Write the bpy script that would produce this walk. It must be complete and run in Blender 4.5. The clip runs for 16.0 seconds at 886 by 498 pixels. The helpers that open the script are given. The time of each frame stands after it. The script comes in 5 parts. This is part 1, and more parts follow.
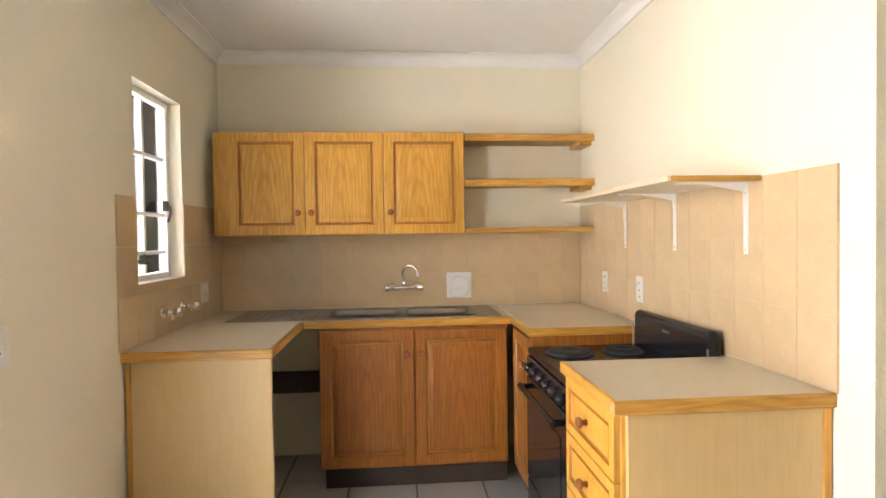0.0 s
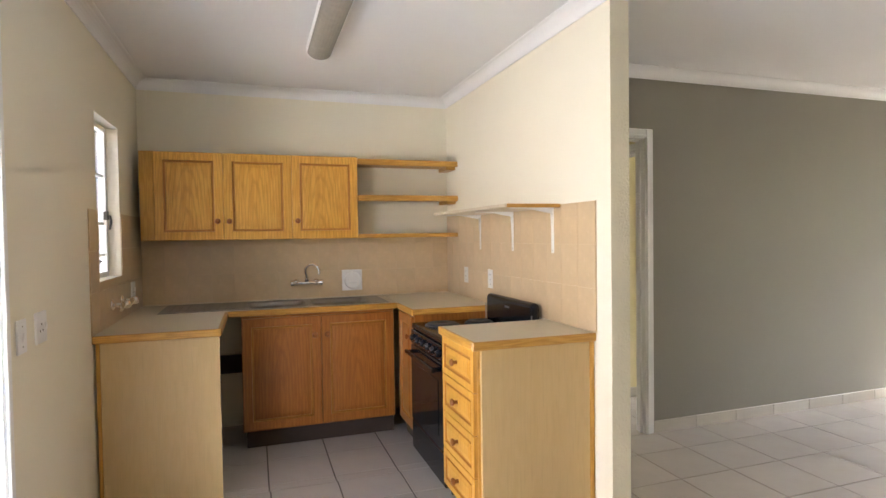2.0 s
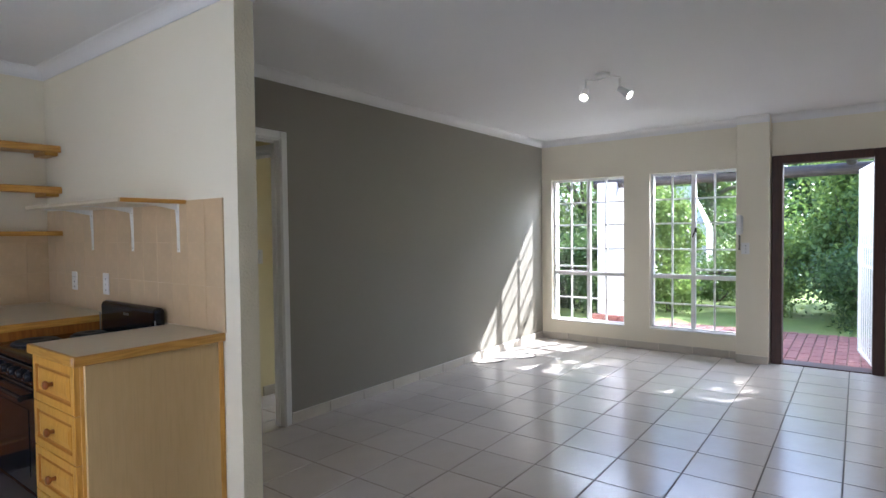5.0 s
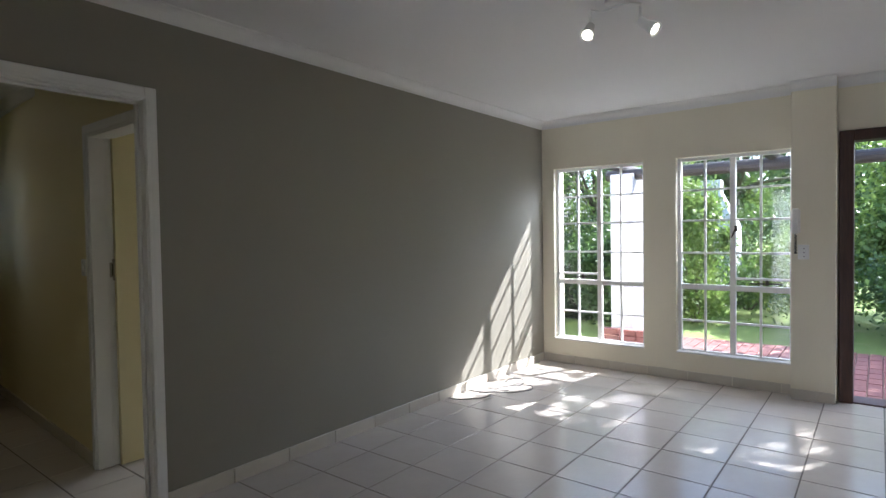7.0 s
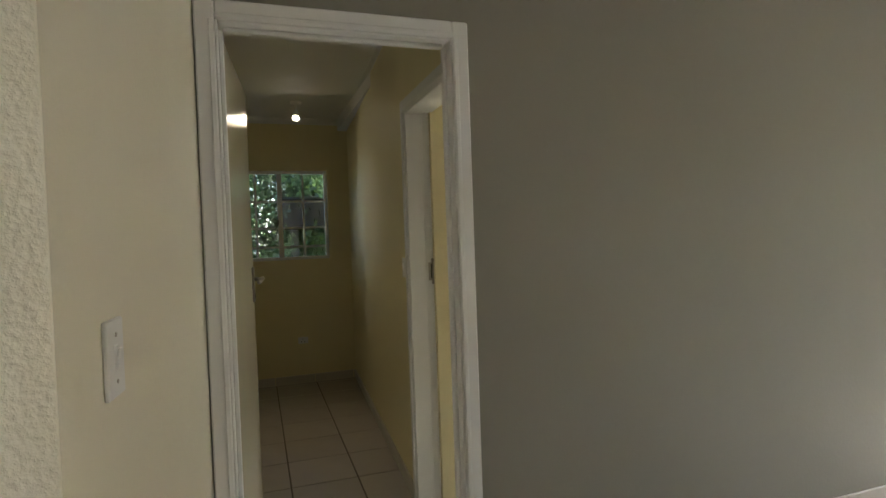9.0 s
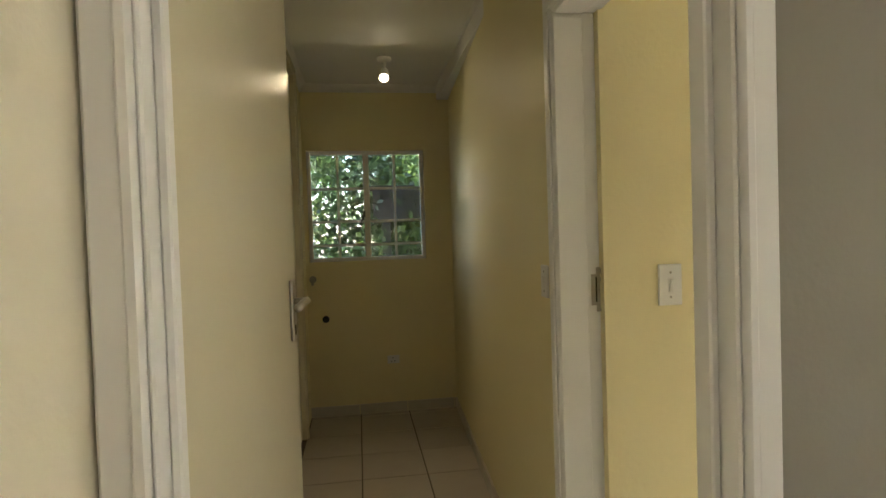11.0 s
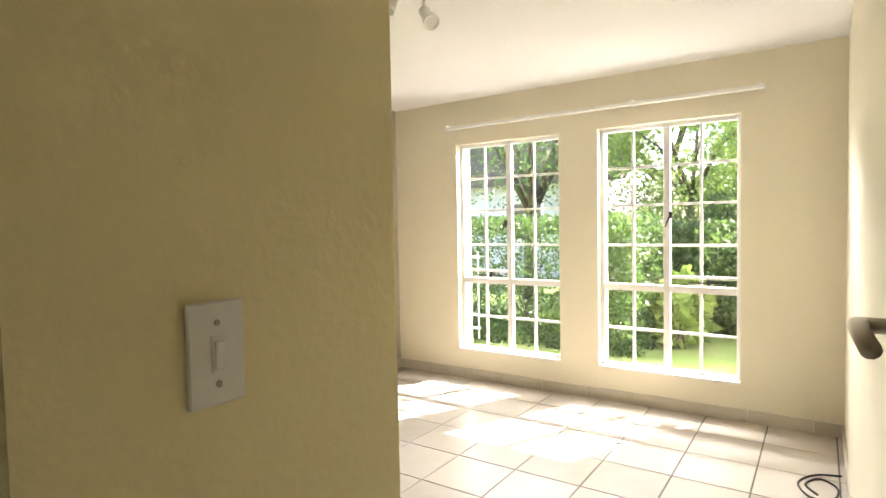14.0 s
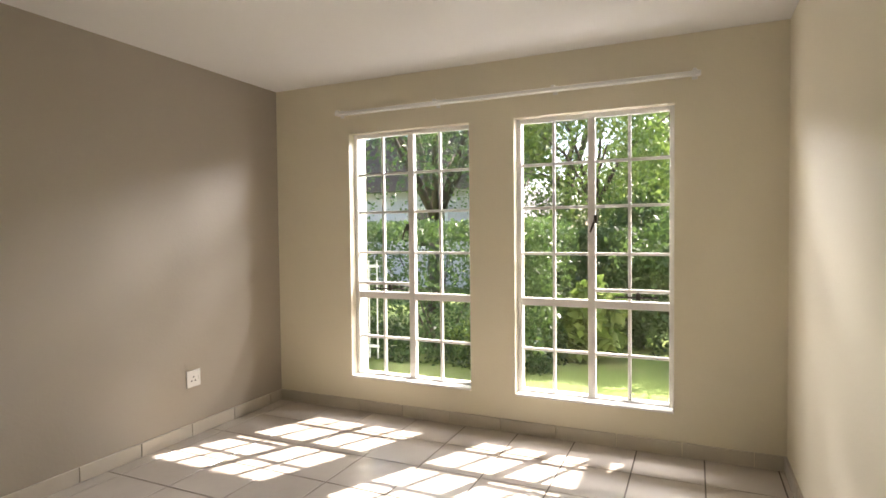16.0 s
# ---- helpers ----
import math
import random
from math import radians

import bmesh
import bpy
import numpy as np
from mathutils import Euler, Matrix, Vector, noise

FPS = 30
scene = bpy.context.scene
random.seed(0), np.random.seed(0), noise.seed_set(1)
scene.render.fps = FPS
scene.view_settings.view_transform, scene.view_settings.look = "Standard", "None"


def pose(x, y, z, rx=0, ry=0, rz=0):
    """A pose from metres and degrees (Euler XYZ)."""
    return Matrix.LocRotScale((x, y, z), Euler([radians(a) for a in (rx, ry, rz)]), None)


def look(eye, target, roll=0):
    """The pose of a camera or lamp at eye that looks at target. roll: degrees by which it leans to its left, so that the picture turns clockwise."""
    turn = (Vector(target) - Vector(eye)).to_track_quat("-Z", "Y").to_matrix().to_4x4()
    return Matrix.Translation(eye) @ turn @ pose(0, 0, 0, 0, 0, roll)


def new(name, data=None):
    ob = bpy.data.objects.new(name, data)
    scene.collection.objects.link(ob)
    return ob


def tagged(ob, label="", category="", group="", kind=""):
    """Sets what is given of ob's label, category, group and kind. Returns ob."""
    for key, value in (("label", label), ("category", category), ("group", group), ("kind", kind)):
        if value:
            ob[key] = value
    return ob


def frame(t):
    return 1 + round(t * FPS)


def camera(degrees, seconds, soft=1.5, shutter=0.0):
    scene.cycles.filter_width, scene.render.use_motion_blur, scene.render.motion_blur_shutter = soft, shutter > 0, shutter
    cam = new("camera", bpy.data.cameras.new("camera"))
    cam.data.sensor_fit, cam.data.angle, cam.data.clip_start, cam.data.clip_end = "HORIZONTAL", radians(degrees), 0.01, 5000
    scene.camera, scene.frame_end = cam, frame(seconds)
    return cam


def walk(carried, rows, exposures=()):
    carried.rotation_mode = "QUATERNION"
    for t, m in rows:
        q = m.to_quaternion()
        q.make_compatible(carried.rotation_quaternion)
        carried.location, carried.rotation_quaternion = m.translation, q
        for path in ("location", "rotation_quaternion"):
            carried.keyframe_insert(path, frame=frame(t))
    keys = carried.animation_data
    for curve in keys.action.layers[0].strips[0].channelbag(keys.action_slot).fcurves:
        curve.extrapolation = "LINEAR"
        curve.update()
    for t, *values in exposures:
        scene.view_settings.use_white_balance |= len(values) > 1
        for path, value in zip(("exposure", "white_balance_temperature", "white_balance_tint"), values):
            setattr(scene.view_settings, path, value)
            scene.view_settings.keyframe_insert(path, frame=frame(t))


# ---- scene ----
cam = camera(77.0, 16.0)
PATH = [
    (0, (-0.093, -0.129, 1.348), (0.066, 1.864, 1.303), -0.8),
    (0.5, (-0.126, -0.372, 1.356), (0.061, 1.619, 1.311), -0.9),
    (1, (-0.229, -0.609, 1.366), (0.061, 1.37, 1.318), -0.8),
    (1.5, (-0.33, -0.816, 1.37), (0.143, 1.127, 1.322), -0.8),
    (2, (-0.423, -0.956, 1.378), (0.216, 0.939, 1.328), -0.8),
    (2.5, (-0.546, -1.009, 1.371), (0.279, 0.813, 1.321), -0.8),
    (3, (-0.705, -1.034, 1.379), (0.332, 0.675, 1.32), -0.6),
    (3.5, (-0.757, -1.06, 1.373), (0.472, 0.517, 1.314), -0.6),
    (4, (-0.715, -1.088, 1.355), (0.662, 0.362, 1.3), -0.7),
    (4.5, (-0.595, -1.074, 1.355), (0.927, 0.222, 1.295), -0.5),
    (4.7, (-0.515, -1.071, 1.358), (1.064, 0.155, 1.297), -0.5),
    (6.8, (0.761, -0.654, 1.365), (2.403, 0.487, 1.304), -0.9),
    (7, (0.846, -0.599, 1.351), (2.419, 0.634, 1.294), -0.9),
    (7.2, (0.954, -0.497, 1.342), (2.445, 0.835, 1.288), -0.9),
    (7.5, (1.054, -0.398, 1.346), (2.43, 1.052, 1.293), -1.0),
    (8, (1.217, -0.175, 1.342), (2.382, 1.45, 1.298), -0.8),
    (8.5, (1.338, 0.09, 1.362), (2.246, 1.871, 1.3), -1.9),
    (9, (1.416, 0.361, 1.343), (2.052, 2.256, 1.291), -2.0),
    (9.5, (1.448, 0.683, 1.345), (1.879, 2.636, 1.304), -2.0),
    (9.7, (1.46, 0.794, 1.339), (1.82, 2.761, 1.3), -2.0),
    (11.8, (1.666, 1.876, 1.328), (1.96, 3.853, 1.268), -1.8),
    (12, (1.692, 1.961, 1.323), (2.125, 3.913, 1.265), -1.5),
    (12.5, (1.766, 2.111, 1.324), (2.563, 3.945, 1.259), -1.3),
    (13, (1.861, 2.228, 1.318), (2.98, 3.885, 1.248), -1.2),
    (13.5, (1.956, 2.336, 1.317), (3.384, 3.734, 1.24), -1.0),
    (13.9, (2.045, 2.376, 1.319), (3.659, 3.552, 1.228), -1.2),
    (14, (2.068, 2.384, 1.31), (3.72, 3.508, 1.225), -1.1),
    (14.5, (2.24, 2.46, 1.307), (4.01, 3.389, 1.225), -1.0),
    (15, (2.444, 2.581, 1.259), (4.257, 3.423, 1.199), -0.9),
    (15.2, (2.51, 2.613, 1.256), (4.323, 3.454, 1.202), -0.5),
    (15.5, (2.604, 2.648, 1.257), (4.419, 3.488, 1.202), -0.9),
    (16, (2.714, 2.71, 1.284), (4.536, 3.533, 1.222), -0.6),
]
walk(cam, [(t, look(eye, target, roll)) for t, eye, target, roll in PATH], exposures=[(0, 4.1, 6700, 16), (1.5, 3.88, 6450, 16), (2.5, 3.45, 6100, 17), (3.5, 3.05, 5750, 17), (4.7, 2.6, 5450, 16), (7, 2.15, 5550, 14), (7.5, 2.25, 5700, 14), (8.5, 2.7, 6000, 12), (9.7, 3.55, 6400, 10), (12, 3.85, 6850, 11), (13, 3.5, 6850, 12), (14, 3.1, 6850, 13), (15, 2.62, 6700, 14), (15.6, 2.5, 6700, 14), (16, 2.0, 6800, 18)])

# ---- light ----
world = bpy.data.worlds.new("sky")
scene.world = world
world.use_nodes = True
wn = world.node_tree
sky = wn.nodes.new("ShaderNodeTexSky")
sky.sky_type = "NISHITA"
sky.sun_disc = False
SUN_WAY = Vector((-1.0, 0.51, -1.08)).normalized()
sky.sun_elevation = math.asin(-SUN_WAY.z)
sky.sun_rotation = math.atan2(-SUN_WAY.x, -SUN_WAY.y)
wn.links.new(sky.outputs[0], wn.nodes["Background"].inputs[0])
wn.nodes["Background"].inputs[1].default_value = 0.15
sun_data = bpy.data.lights.new("sun", "SUN")
sun_data.energy, sun_data.angle, sun_data.color = 5.0, radians(0.55), (1.0, 0.95, 0.86)
sun = new("sun", sun_data)
sun.rotation_mode = "QUATERNION"
sun.rotation_quaternion = SUN_WAY.to_track_quat("-Z", "Y")


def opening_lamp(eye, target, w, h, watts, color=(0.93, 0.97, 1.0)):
    """Area lamp added at an opening, in for the sky's daylight."""
    d = bpy.data.lights.new("sky_fill_lamp", "AREA")
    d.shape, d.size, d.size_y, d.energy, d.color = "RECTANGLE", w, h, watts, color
    o = new("sky_fill_lamp", d)
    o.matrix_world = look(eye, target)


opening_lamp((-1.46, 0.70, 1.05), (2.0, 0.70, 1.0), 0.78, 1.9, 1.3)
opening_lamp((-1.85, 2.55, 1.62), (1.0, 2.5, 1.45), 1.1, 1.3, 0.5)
# Strips out of sight above the openings, added to brighten the rooms.
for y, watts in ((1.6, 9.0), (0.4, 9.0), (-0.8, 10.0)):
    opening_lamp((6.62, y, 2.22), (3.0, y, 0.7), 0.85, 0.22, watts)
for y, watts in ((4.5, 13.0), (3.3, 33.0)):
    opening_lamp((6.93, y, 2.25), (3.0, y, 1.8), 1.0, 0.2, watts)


def lamp_glow(at, aim, watts):
    """The beam of a lit ceiling spotlight."""
    d = bpy.data.lights.new("spotlight_beam", "SPOT")
    d.energy, d.color, d.spot_size, d.spot_blend, d.shadow_soft_size = watts, (1.0, 0.80, 0.52), radians(95), 1.0, 0.03
    o = new("spotlight_beam", d)
    o.matrix_world = look(at, Vector(at) + Vector(aim))


lamp_glow((1.755, 4.94, 2.275), (-0.1, -0.6, -0.8), 1.3)
lamp_glow((3.48, 0.53, 2.26), (-0.66, -0.13, -0.6), 3.0)
lamp_glow((3.56, 0.30, 2.26), (-0.08, -0.70, -0.55), 3.0)

# ---- materials ----
def nodes_of(name):
    m = bpy.data.materials.new(name)
    m.use_nodes = True
    nt = m.node_tree
    return m, nt, nt.nodes["Principled BSDF"]


def mixcol(nt, fac, a, b):
    n = nt.nodes.new("ShaderNodeMix")
    n.data_type = "RGBA"
    for sock, v in ((n.inputs[0], fac), (n.inputs[6], a), (n.inputs[7], b)):
        if isinstance(v, bpy.types.NodeSocket):
            nt.links.new(v, sock)
        elif isinstance(v, (int, float)):
            sock.default_value = v
        else:
            sock.default_value = (*v, 1)
    return n.outputs[2]


def noise_tex(nt, scale, detail=4, stretch=(1, 1, 1), coord="Object"):
    c = nt.nodes.new("ShaderNodeTexCoord")
    mp = nt.nodes.new("ShaderNodeMapping")
    mp.inputs["Scale"].default_value = stretch
    n = nt.nodes.new("ShaderNodeTexNoise")
    n.inputs["Scale"].default_value = scale
    n.inputs["Detail"].default_value = detail
    nt.links.new(c.outputs[coord], mp.inputs[0])
    nt.links.new(mp.outputs[0], n.inputs[0])
    return n.outputs[0]


def ramp(nt, fac, lo, hi):
    r = nt.nodes.new("ShaderNodeMapRange")
    r.inputs[1].default_value, r.inputs[2].default_value = lo, hi
    nt.links.new(fac, r.inputs[0])
    return r.outputs[0]


def mat(name, base, rough=0.5, var=0.08, scale=5.0, bump=0.1, bscale=120.0, metal=0.0, rnd=0.0, stain=None, stain_amt=0.0, spec=0.5, dist=0.002):
    """Plain surface: two scales of tone, fine relief, and a tone of its own for each piece."""
    m, nt, p = nodes_of(name)
    dark = tuple(c * (1 - var) for c in base)
    lite = tuple(min(1, c * (1 + var * 0.6)) for c in base)
    col = mixcol(nt, ramp(nt, noise_tex(nt, scale), 0.3, 0.7), dark, lite)
    fine = noise_tex(nt, bscale, 3)
    col = mixcol(nt, 0.25, col, mixcol(nt, fine, dark, lite))
    if stain:
        s = ramp(nt, noise_tex(nt, scale * 2.7, 6), 0.58, 0.75)
        mul = nt.nodes.new("ShaderNodeMath")
        mul.operation = "MULTIPLY"
        nt.links.new(s, mul.inputs[0])
        mul.inputs[1].default_value = stain_amt
        col = mixcol(nt, mul.outputs[0], col, stain)
    if rnd:
        oi = nt.nodes.new("ShaderNodeObjectInfo")
        col = mixcol(nt, oi.outputs["Random"], mixcol(nt, rnd, col, (0, 0, 0)), col)
    nt.links.new(col, p.inputs["Base Color"])
    p.inputs["Roughness"].default_value = rough
    p.inputs["Metallic"].default_value = metal
    p.inputs["Specular IOR Level"].default_value = spec
    if bump:
        b = nt.nodes.new("ShaderNodeBump")
        b.inputs["Strength"].default_value = bump
        b.inputs["Distance"].default_value = dist
        nt.links.new(fine, b.inputs["Height"])
        nt.links.new(b.outputs[0], p.inputs["Normal"])
    return m


def wood(name, light, dark, rough=0.35, axis=2, grain=1.0, bump=0.15, arch=0.0):
    """Oak-like grain that runs along one axis."""
    m, nt, p = nodes_of(name)
    st = [14.0 * grain] * 3
    st[axis] = 0.9
    a = noise_tex(nt, 2.2, 3, tuple(st))
    st2 = [90.0] * 3
    st2[axis] = 3.0
    f = noise_tex(nt, 2.0, 4, tuple(st2))
    w = nt.nodes.new("ShaderNodeMath")
    w.operation = "SINE"
    mu = nt.nodes.new("ShaderNodeMath")
    mu.operation = "MULTIPLY"
    mu.inputs[1].default_value = 38.0
    nt.links.new(a, mu.inputs[0])
    nt.links.new(mu.outputs[0], w.inputs[0])
    col = mixcol(nt, ramp(nt, w.outputs[0], -0.6, 1.4), light, dark)
    col = mixcol(nt, ramp(nt, f, 0.5, 1.0), col, tuple(c * 0.85 for c in dark))
    oi = nt.nodes.new("ShaderNodeObjectInfo")
    if arch:
        # arched figure of flat-sawn boards about a line at x = arch, shifted from board to board
        tc = nt.nodes.new("ShaderNodeTexCoord")
        sh = nt.nodes.new("ShaderNodeCombineXYZ")
        up = nt.nodes.new("ShaderNodeMapRange")
        up.inputs[3].default_value, up.inputs[4].default_value = 0.25, -0.25
        nt.links.new(oi.outputs["Random"], up.inputs[0])
        sh.inputs[0].default_value = -arch
        nt.links.new(up.outputs[0], sh.inputs[2])
        ad = nt.nodes.new("ShaderNodeVectorMath")
        nt.links.new(tc.outputs["Object"], ad.inputs[0])
        nt.links.new(sh.outputs[0], ad.inputs[1])
        mp = nt.nodes.new("ShaderNodeMapping")
        mp.inputs["Scale"].default_value = (1.0, 1.0, 0.14)
        nt.links.new(ad.outputs[0], mp.inputs[0])
        rg = nt.nodes.new("ShaderNodeTexWave")
        rg.wave_type = "RINGS"
        rg.rings_direction = "SPHERICAL"
        rg.inputs["Scale"].default_value = 16.0
        rg.inputs["Distortion"].default_value = 3.0
        rg.inputs["Detail"].default_value = 2.0
        rg.inputs["Detail Scale"].default_value = 4.0
        nt.links.new(mp.outputs[0], rg.inputs[0])
        dim = nt.nodes.new("ShaderNodeMath")
        dim.operation = "MULTIPLY"
        dim.inputs[1].default_value = 0.45
        nt.links.new(ramp(nt, rg.outputs[1], 0.55, 1.0), dim.inputs[0])
        col = mixcol(nt, dim.outputs[0], col, tuple(c * 0.72 for c in dark))
    col = mixcol(nt, oi.outputs["Random"], col, mixcol(nt, 0.12, col, tuple(c * 0.5 for c in dark)))
    nt.links.new(col, p.inputs["Base Color"])
    p.inputs["Roughness"].default_value = rough
    b = nt.nodes.new("ShaderNodeBump")
    b.inputs["Strength"].default_value = bump
    b.inputs["Distance"].default_value = 0.001
    nt.links.new(f, b.inputs["Height"])
    nt.links.new(b.outputs[0], p.inputs["Normal"])
    return m


def leafy(name, a, b):
    m, nt, p = nodes_of(name)
    g = nt.nodes.new("ShaderNodeNewGeometry")
    col = mixcol(nt, g.outputs["Random Per Island"], a, b)
    nt.links.new(col, p.inputs["Base Color"])
    p.inputs["Roughness"].default_value = 0.45
    tr = nt.nodes.new("ShaderNodeBsdfTranslucent")
    nt.links.new(mixcol(nt, 0.5, col, (0.18, 0.30, 0.065)), tr.inputs[0])
    mx = nt.nodes.new("ShaderNodeMixShader")
    mx.inputs[0].default_value = 0.38
    nt.links.new(p.outputs[0], mx.inputs[1])
    nt.links.new(tr.outputs[0], mx.inputs[2])
    nt.links.new(mx.outputs[0], nt.nodes["Material Output"].inputs[0])
    return m


def glass(name):
    m, nt, p = nodes_of(name)
    t = nt.nodes.new("ShaderNodeBsdfTransparent")
    g = nt.nodes.new("ShaderNodeBsdfGlossy")
    g.inputs["Roughness"].default_value = 0.02
    f = nt.nodes.new("ShaderNodeFresnel")
    f.inputs[0].default_value = 1.45
    x = nt.nodes.new("ShaderNodeMixShader")
    nt.links.new(f.outputs[0], x.inputs[0])
    nt.links.new(t.outputs[0], x.inputs[1])
    nt.links.new(g.outputs[0], x.inputs[2])
    nt.links.new(x.outputs[0], nt.nodes["Material Output"].inputs[0])
    return m


def glow(name, col, strength):
    m, nt, p = nodes_of(name)
    p.inputs["Base Color"].default_value = (*col, 1)
    p.inputs["Emission Color"].default_value = (*col, 1)
    p.inputs["Emission Strength"].default_value = strength
    return m


CREAM = mat("cream wall paint", (0.80, 0.745, 0.595), 0.55, 0.03, 1.3, 0.26, 70, dist=0.003)
BUTTER = mat("butter yellow wall paint", (0.82, 0.73, 0.44), 0.55, 0.03, 1.3, 0.33, 60, dist=0.004)
ROUGH = mat("rough stippled cream plaster", (0.80, 0.735, 0.555), 0.6, 0.05, 6, 0.65, 85, dist=0.006)
GREY = mat("warm grey wall paint", (0.275, 0.256, 0.206), 0.5, 0.03, 1.5, 0.25, 60, dist=0.003)
TAUPE = mat("taupe wall paint", (0.40, 0.355, 0.29), 0.5, 0.03, 1.5, 0.25, 60, dist=0.003)
CEIL = mat("white ceiling paint", (0.80, 0.79, 0.77), 0.7, 0.03, 0.8, 0.15, 90)
WHITE = mat("white gloss enamel", (0.82, 0.81, 0.78), 0.35, 0.02, 3, 0.0, 60)
DOORPAINT = mat("cream gloss door enamel", (0.76, 0.70, 0.52), 0.18, 0.03, 2, 0.06, 25)
PLASTIC = mat("white plastic", (0.80, 0.79, 0.76), 0.35, 0.02, 10, 0.0)
FLOORTILE = mat("glazed beige floor tile", (0.54, 0.49, 0.43), 0.2, 0.07, 4, 0.12, 30, rnd=0.07, stain=(0.50, 0.42, 0.34), stain_amt=0.35)
GROUT = mat("dark cement grout", (0.12, 0.10, 0.085), 0.9, 0.2, 20, 0.3, 200)
SKIRT = mat("beige tile skirting", (0.62, 0.565, 0.475), 0.3, 0.08, 6, 0.08, 40, rnd=0.1)
WALLTILE = mat("mottled beige wall tile", (0.61, 0.45, 0.265), 0.28, 0.10, 9, 0.06, 35, rnd=0.06, stain=(0.68, 0.53, 0.34), stain_amt=0.5)
WALLGROUT = mat("pale grout", (0.62, 0.47, 0.285), 0.85, 0.1, 20, 0.2, 150)
OAK = wood("golden oak", (0.66, 0.35, 0.06), (0.56, 0.27, 0.036))
OAK_PANEL = wood("figured golden oak panel", (0.66, 0.35, 0.06), (0.54, 0.255, 0.033), arch=0.2)
# Redder oak of the base units, with their shade mixed into the colour.
OAKR = wood("red-brown shaded oak", (0.42, 0.155, 0.027), (0.34, 0.115, 0.018), arch=0.24)
GROOVE_SHADE = wood("oak groove darkened as shade", (0.47, 0.20, 0.03), (0.40, 0.16, 0.022))
OAKX = wood("golden oak edge", (0.60, 0.32, 0.06), (0.45, 0.21, 0.03), axis=0)
OAKY = wood("golden oak edge along", (0.60, 0.32, 0.06), (0.45, 0.21, 0.03), axis=1)
KNOB = wood("reddish turned wood", (0.36, 0.13, 0.035), (0.24, 0.08, 0.02), 0.3)
MELA = wood("pale maple melamine", (0.645, 0.45, 0.205), (0.625, 0.43, 0.188), 0.4, 2, 0.3, 0.03)
TOP = mat("cream laminate worktop", (0.66, 0.56, 0.39), 0.32, 0.05, 30, 0.03, 200)
KICK = mat("dark brown plinth", (0.055, 0.035, 0.025), 0.6, 0.2, 8, 0.2, 80)
STEEL = mat("brushed stainless steel", (0.34, 0.31, 0.275), 0.33, 0.06, 12, 0.1, 300, metal=1.0)
DARKMETAL = mat("dark oxidised metal", (0.07, 0.06, 0.05), 0.45, 0.15, 20, 0.05, metal=0.7)
CHROME = mat("chrome", (0.75, 0.74, 0.72), 0.12, 0.03, 10, 0.0, metal=1.0)
BRASS = mat("brushed nickel hardware", (0.42, 0.39, 0.34), 0.32, 0.1, 20, 0.05, metal=1.0)
BLACK = mat("black enamel", (0.012, 0.012, 0.014), 0.16, 0.2, 6, 0.03, 60)
IRON = mat("matt black cast iron plate", (0.02, 0.02, 0.022), 0.55, 0.2, 20, 0.2, 200)
DARKGLASS = mat("dark oven glass", (0.01, 0.01, 0.012), 0.06, 0.1, 6, 0.0)
BROWN = wood("dark stained door timber", (0.065, 0.024, 0.013), (0.04, 0.015, 0.008), 0.5)
POLE = wood("weathered brown pole", (0.045, 0.036, 0.031), (0.028, 0.022, 0.02), 0.7, 0, 0.6, 0.4)
POLEY = wood("weathered brown cross pole", (0.045, 0.036, 0.031), (0.028, 0.022, 0.02), 0.7, 1, 0.6, 0.4)
GLASS = glass("window glass")
BULB = glow("lit halogen lens", (1.0, 0.86, 0.62), 8.0)
DIFFUSER = mat("ribbed acrylic diffuser", (0.30, 0.28, 0.245), 0.25, 0.1, 30, 0.5, 180)
CABLE = mat("dark grey cable sheath", (0.025, 0.022, 0.02), 0.6, 0.1, 20, 0.0)
EXTWALL = mat("white exterior plaster", (0.78, 0.76, 0.72), 0.8, 0.06, 2, 0.3, 60)
LILAC = mat("pale grey exterior plaster", (0.55, 0.53, 0.56), 0.8, 0.06, 2, 0.3, 60)
ROOFTILE = mat("weathered brown roof tile", (0.13, 0.095, 0.085), 0.8, 0.2, 4, 0.3, 40, rnd=0.25)
DARKROOF = mat("dark timber eave", (0.012, 0.011, 0.010), 0.9, 0.2, 5, 0.2, 60)
BRICK = mat("red clay paver", (0.27, 0.105, 0.085), 0.75, 0.15, 8, 0.4, 90, rnd=0.25)
SAND = mat("sandy joint", (0.30, 0.22, 0.17), 0.95, 0.2, 20, 0.3, 120)
GRASSM = mat("lawn", (0.20, 0.27, 0.06), 0.9, 0.35, 0.7, 0.8, 60, stain=(0.33, 0.31, 0.15), stain_amt=0.5, dist=0.02)
BARK = mat("grey brown bark", (0.11, 0.085, 0.065), 0.9, 0.35, 6, 0.8, 30, dist=0.01)
LEAF_A = leafy("mid green leaves", (0.028, 0.065, 0.022), (0.10, 0.165, 0.05))
LEAF_B = leafy("bright green leaves", (0.12, 0.19, 0.045), (0.28, 0.36, 0.09))
LEAF_C = leafy("dark green leaves", (0.018, 0.045, 0.018), (0.06, 0.10, 0.035))
BLADE = leafy("grass blades", (0.10, 0.19, 0.03), (0.22, 0.31, 0.07))


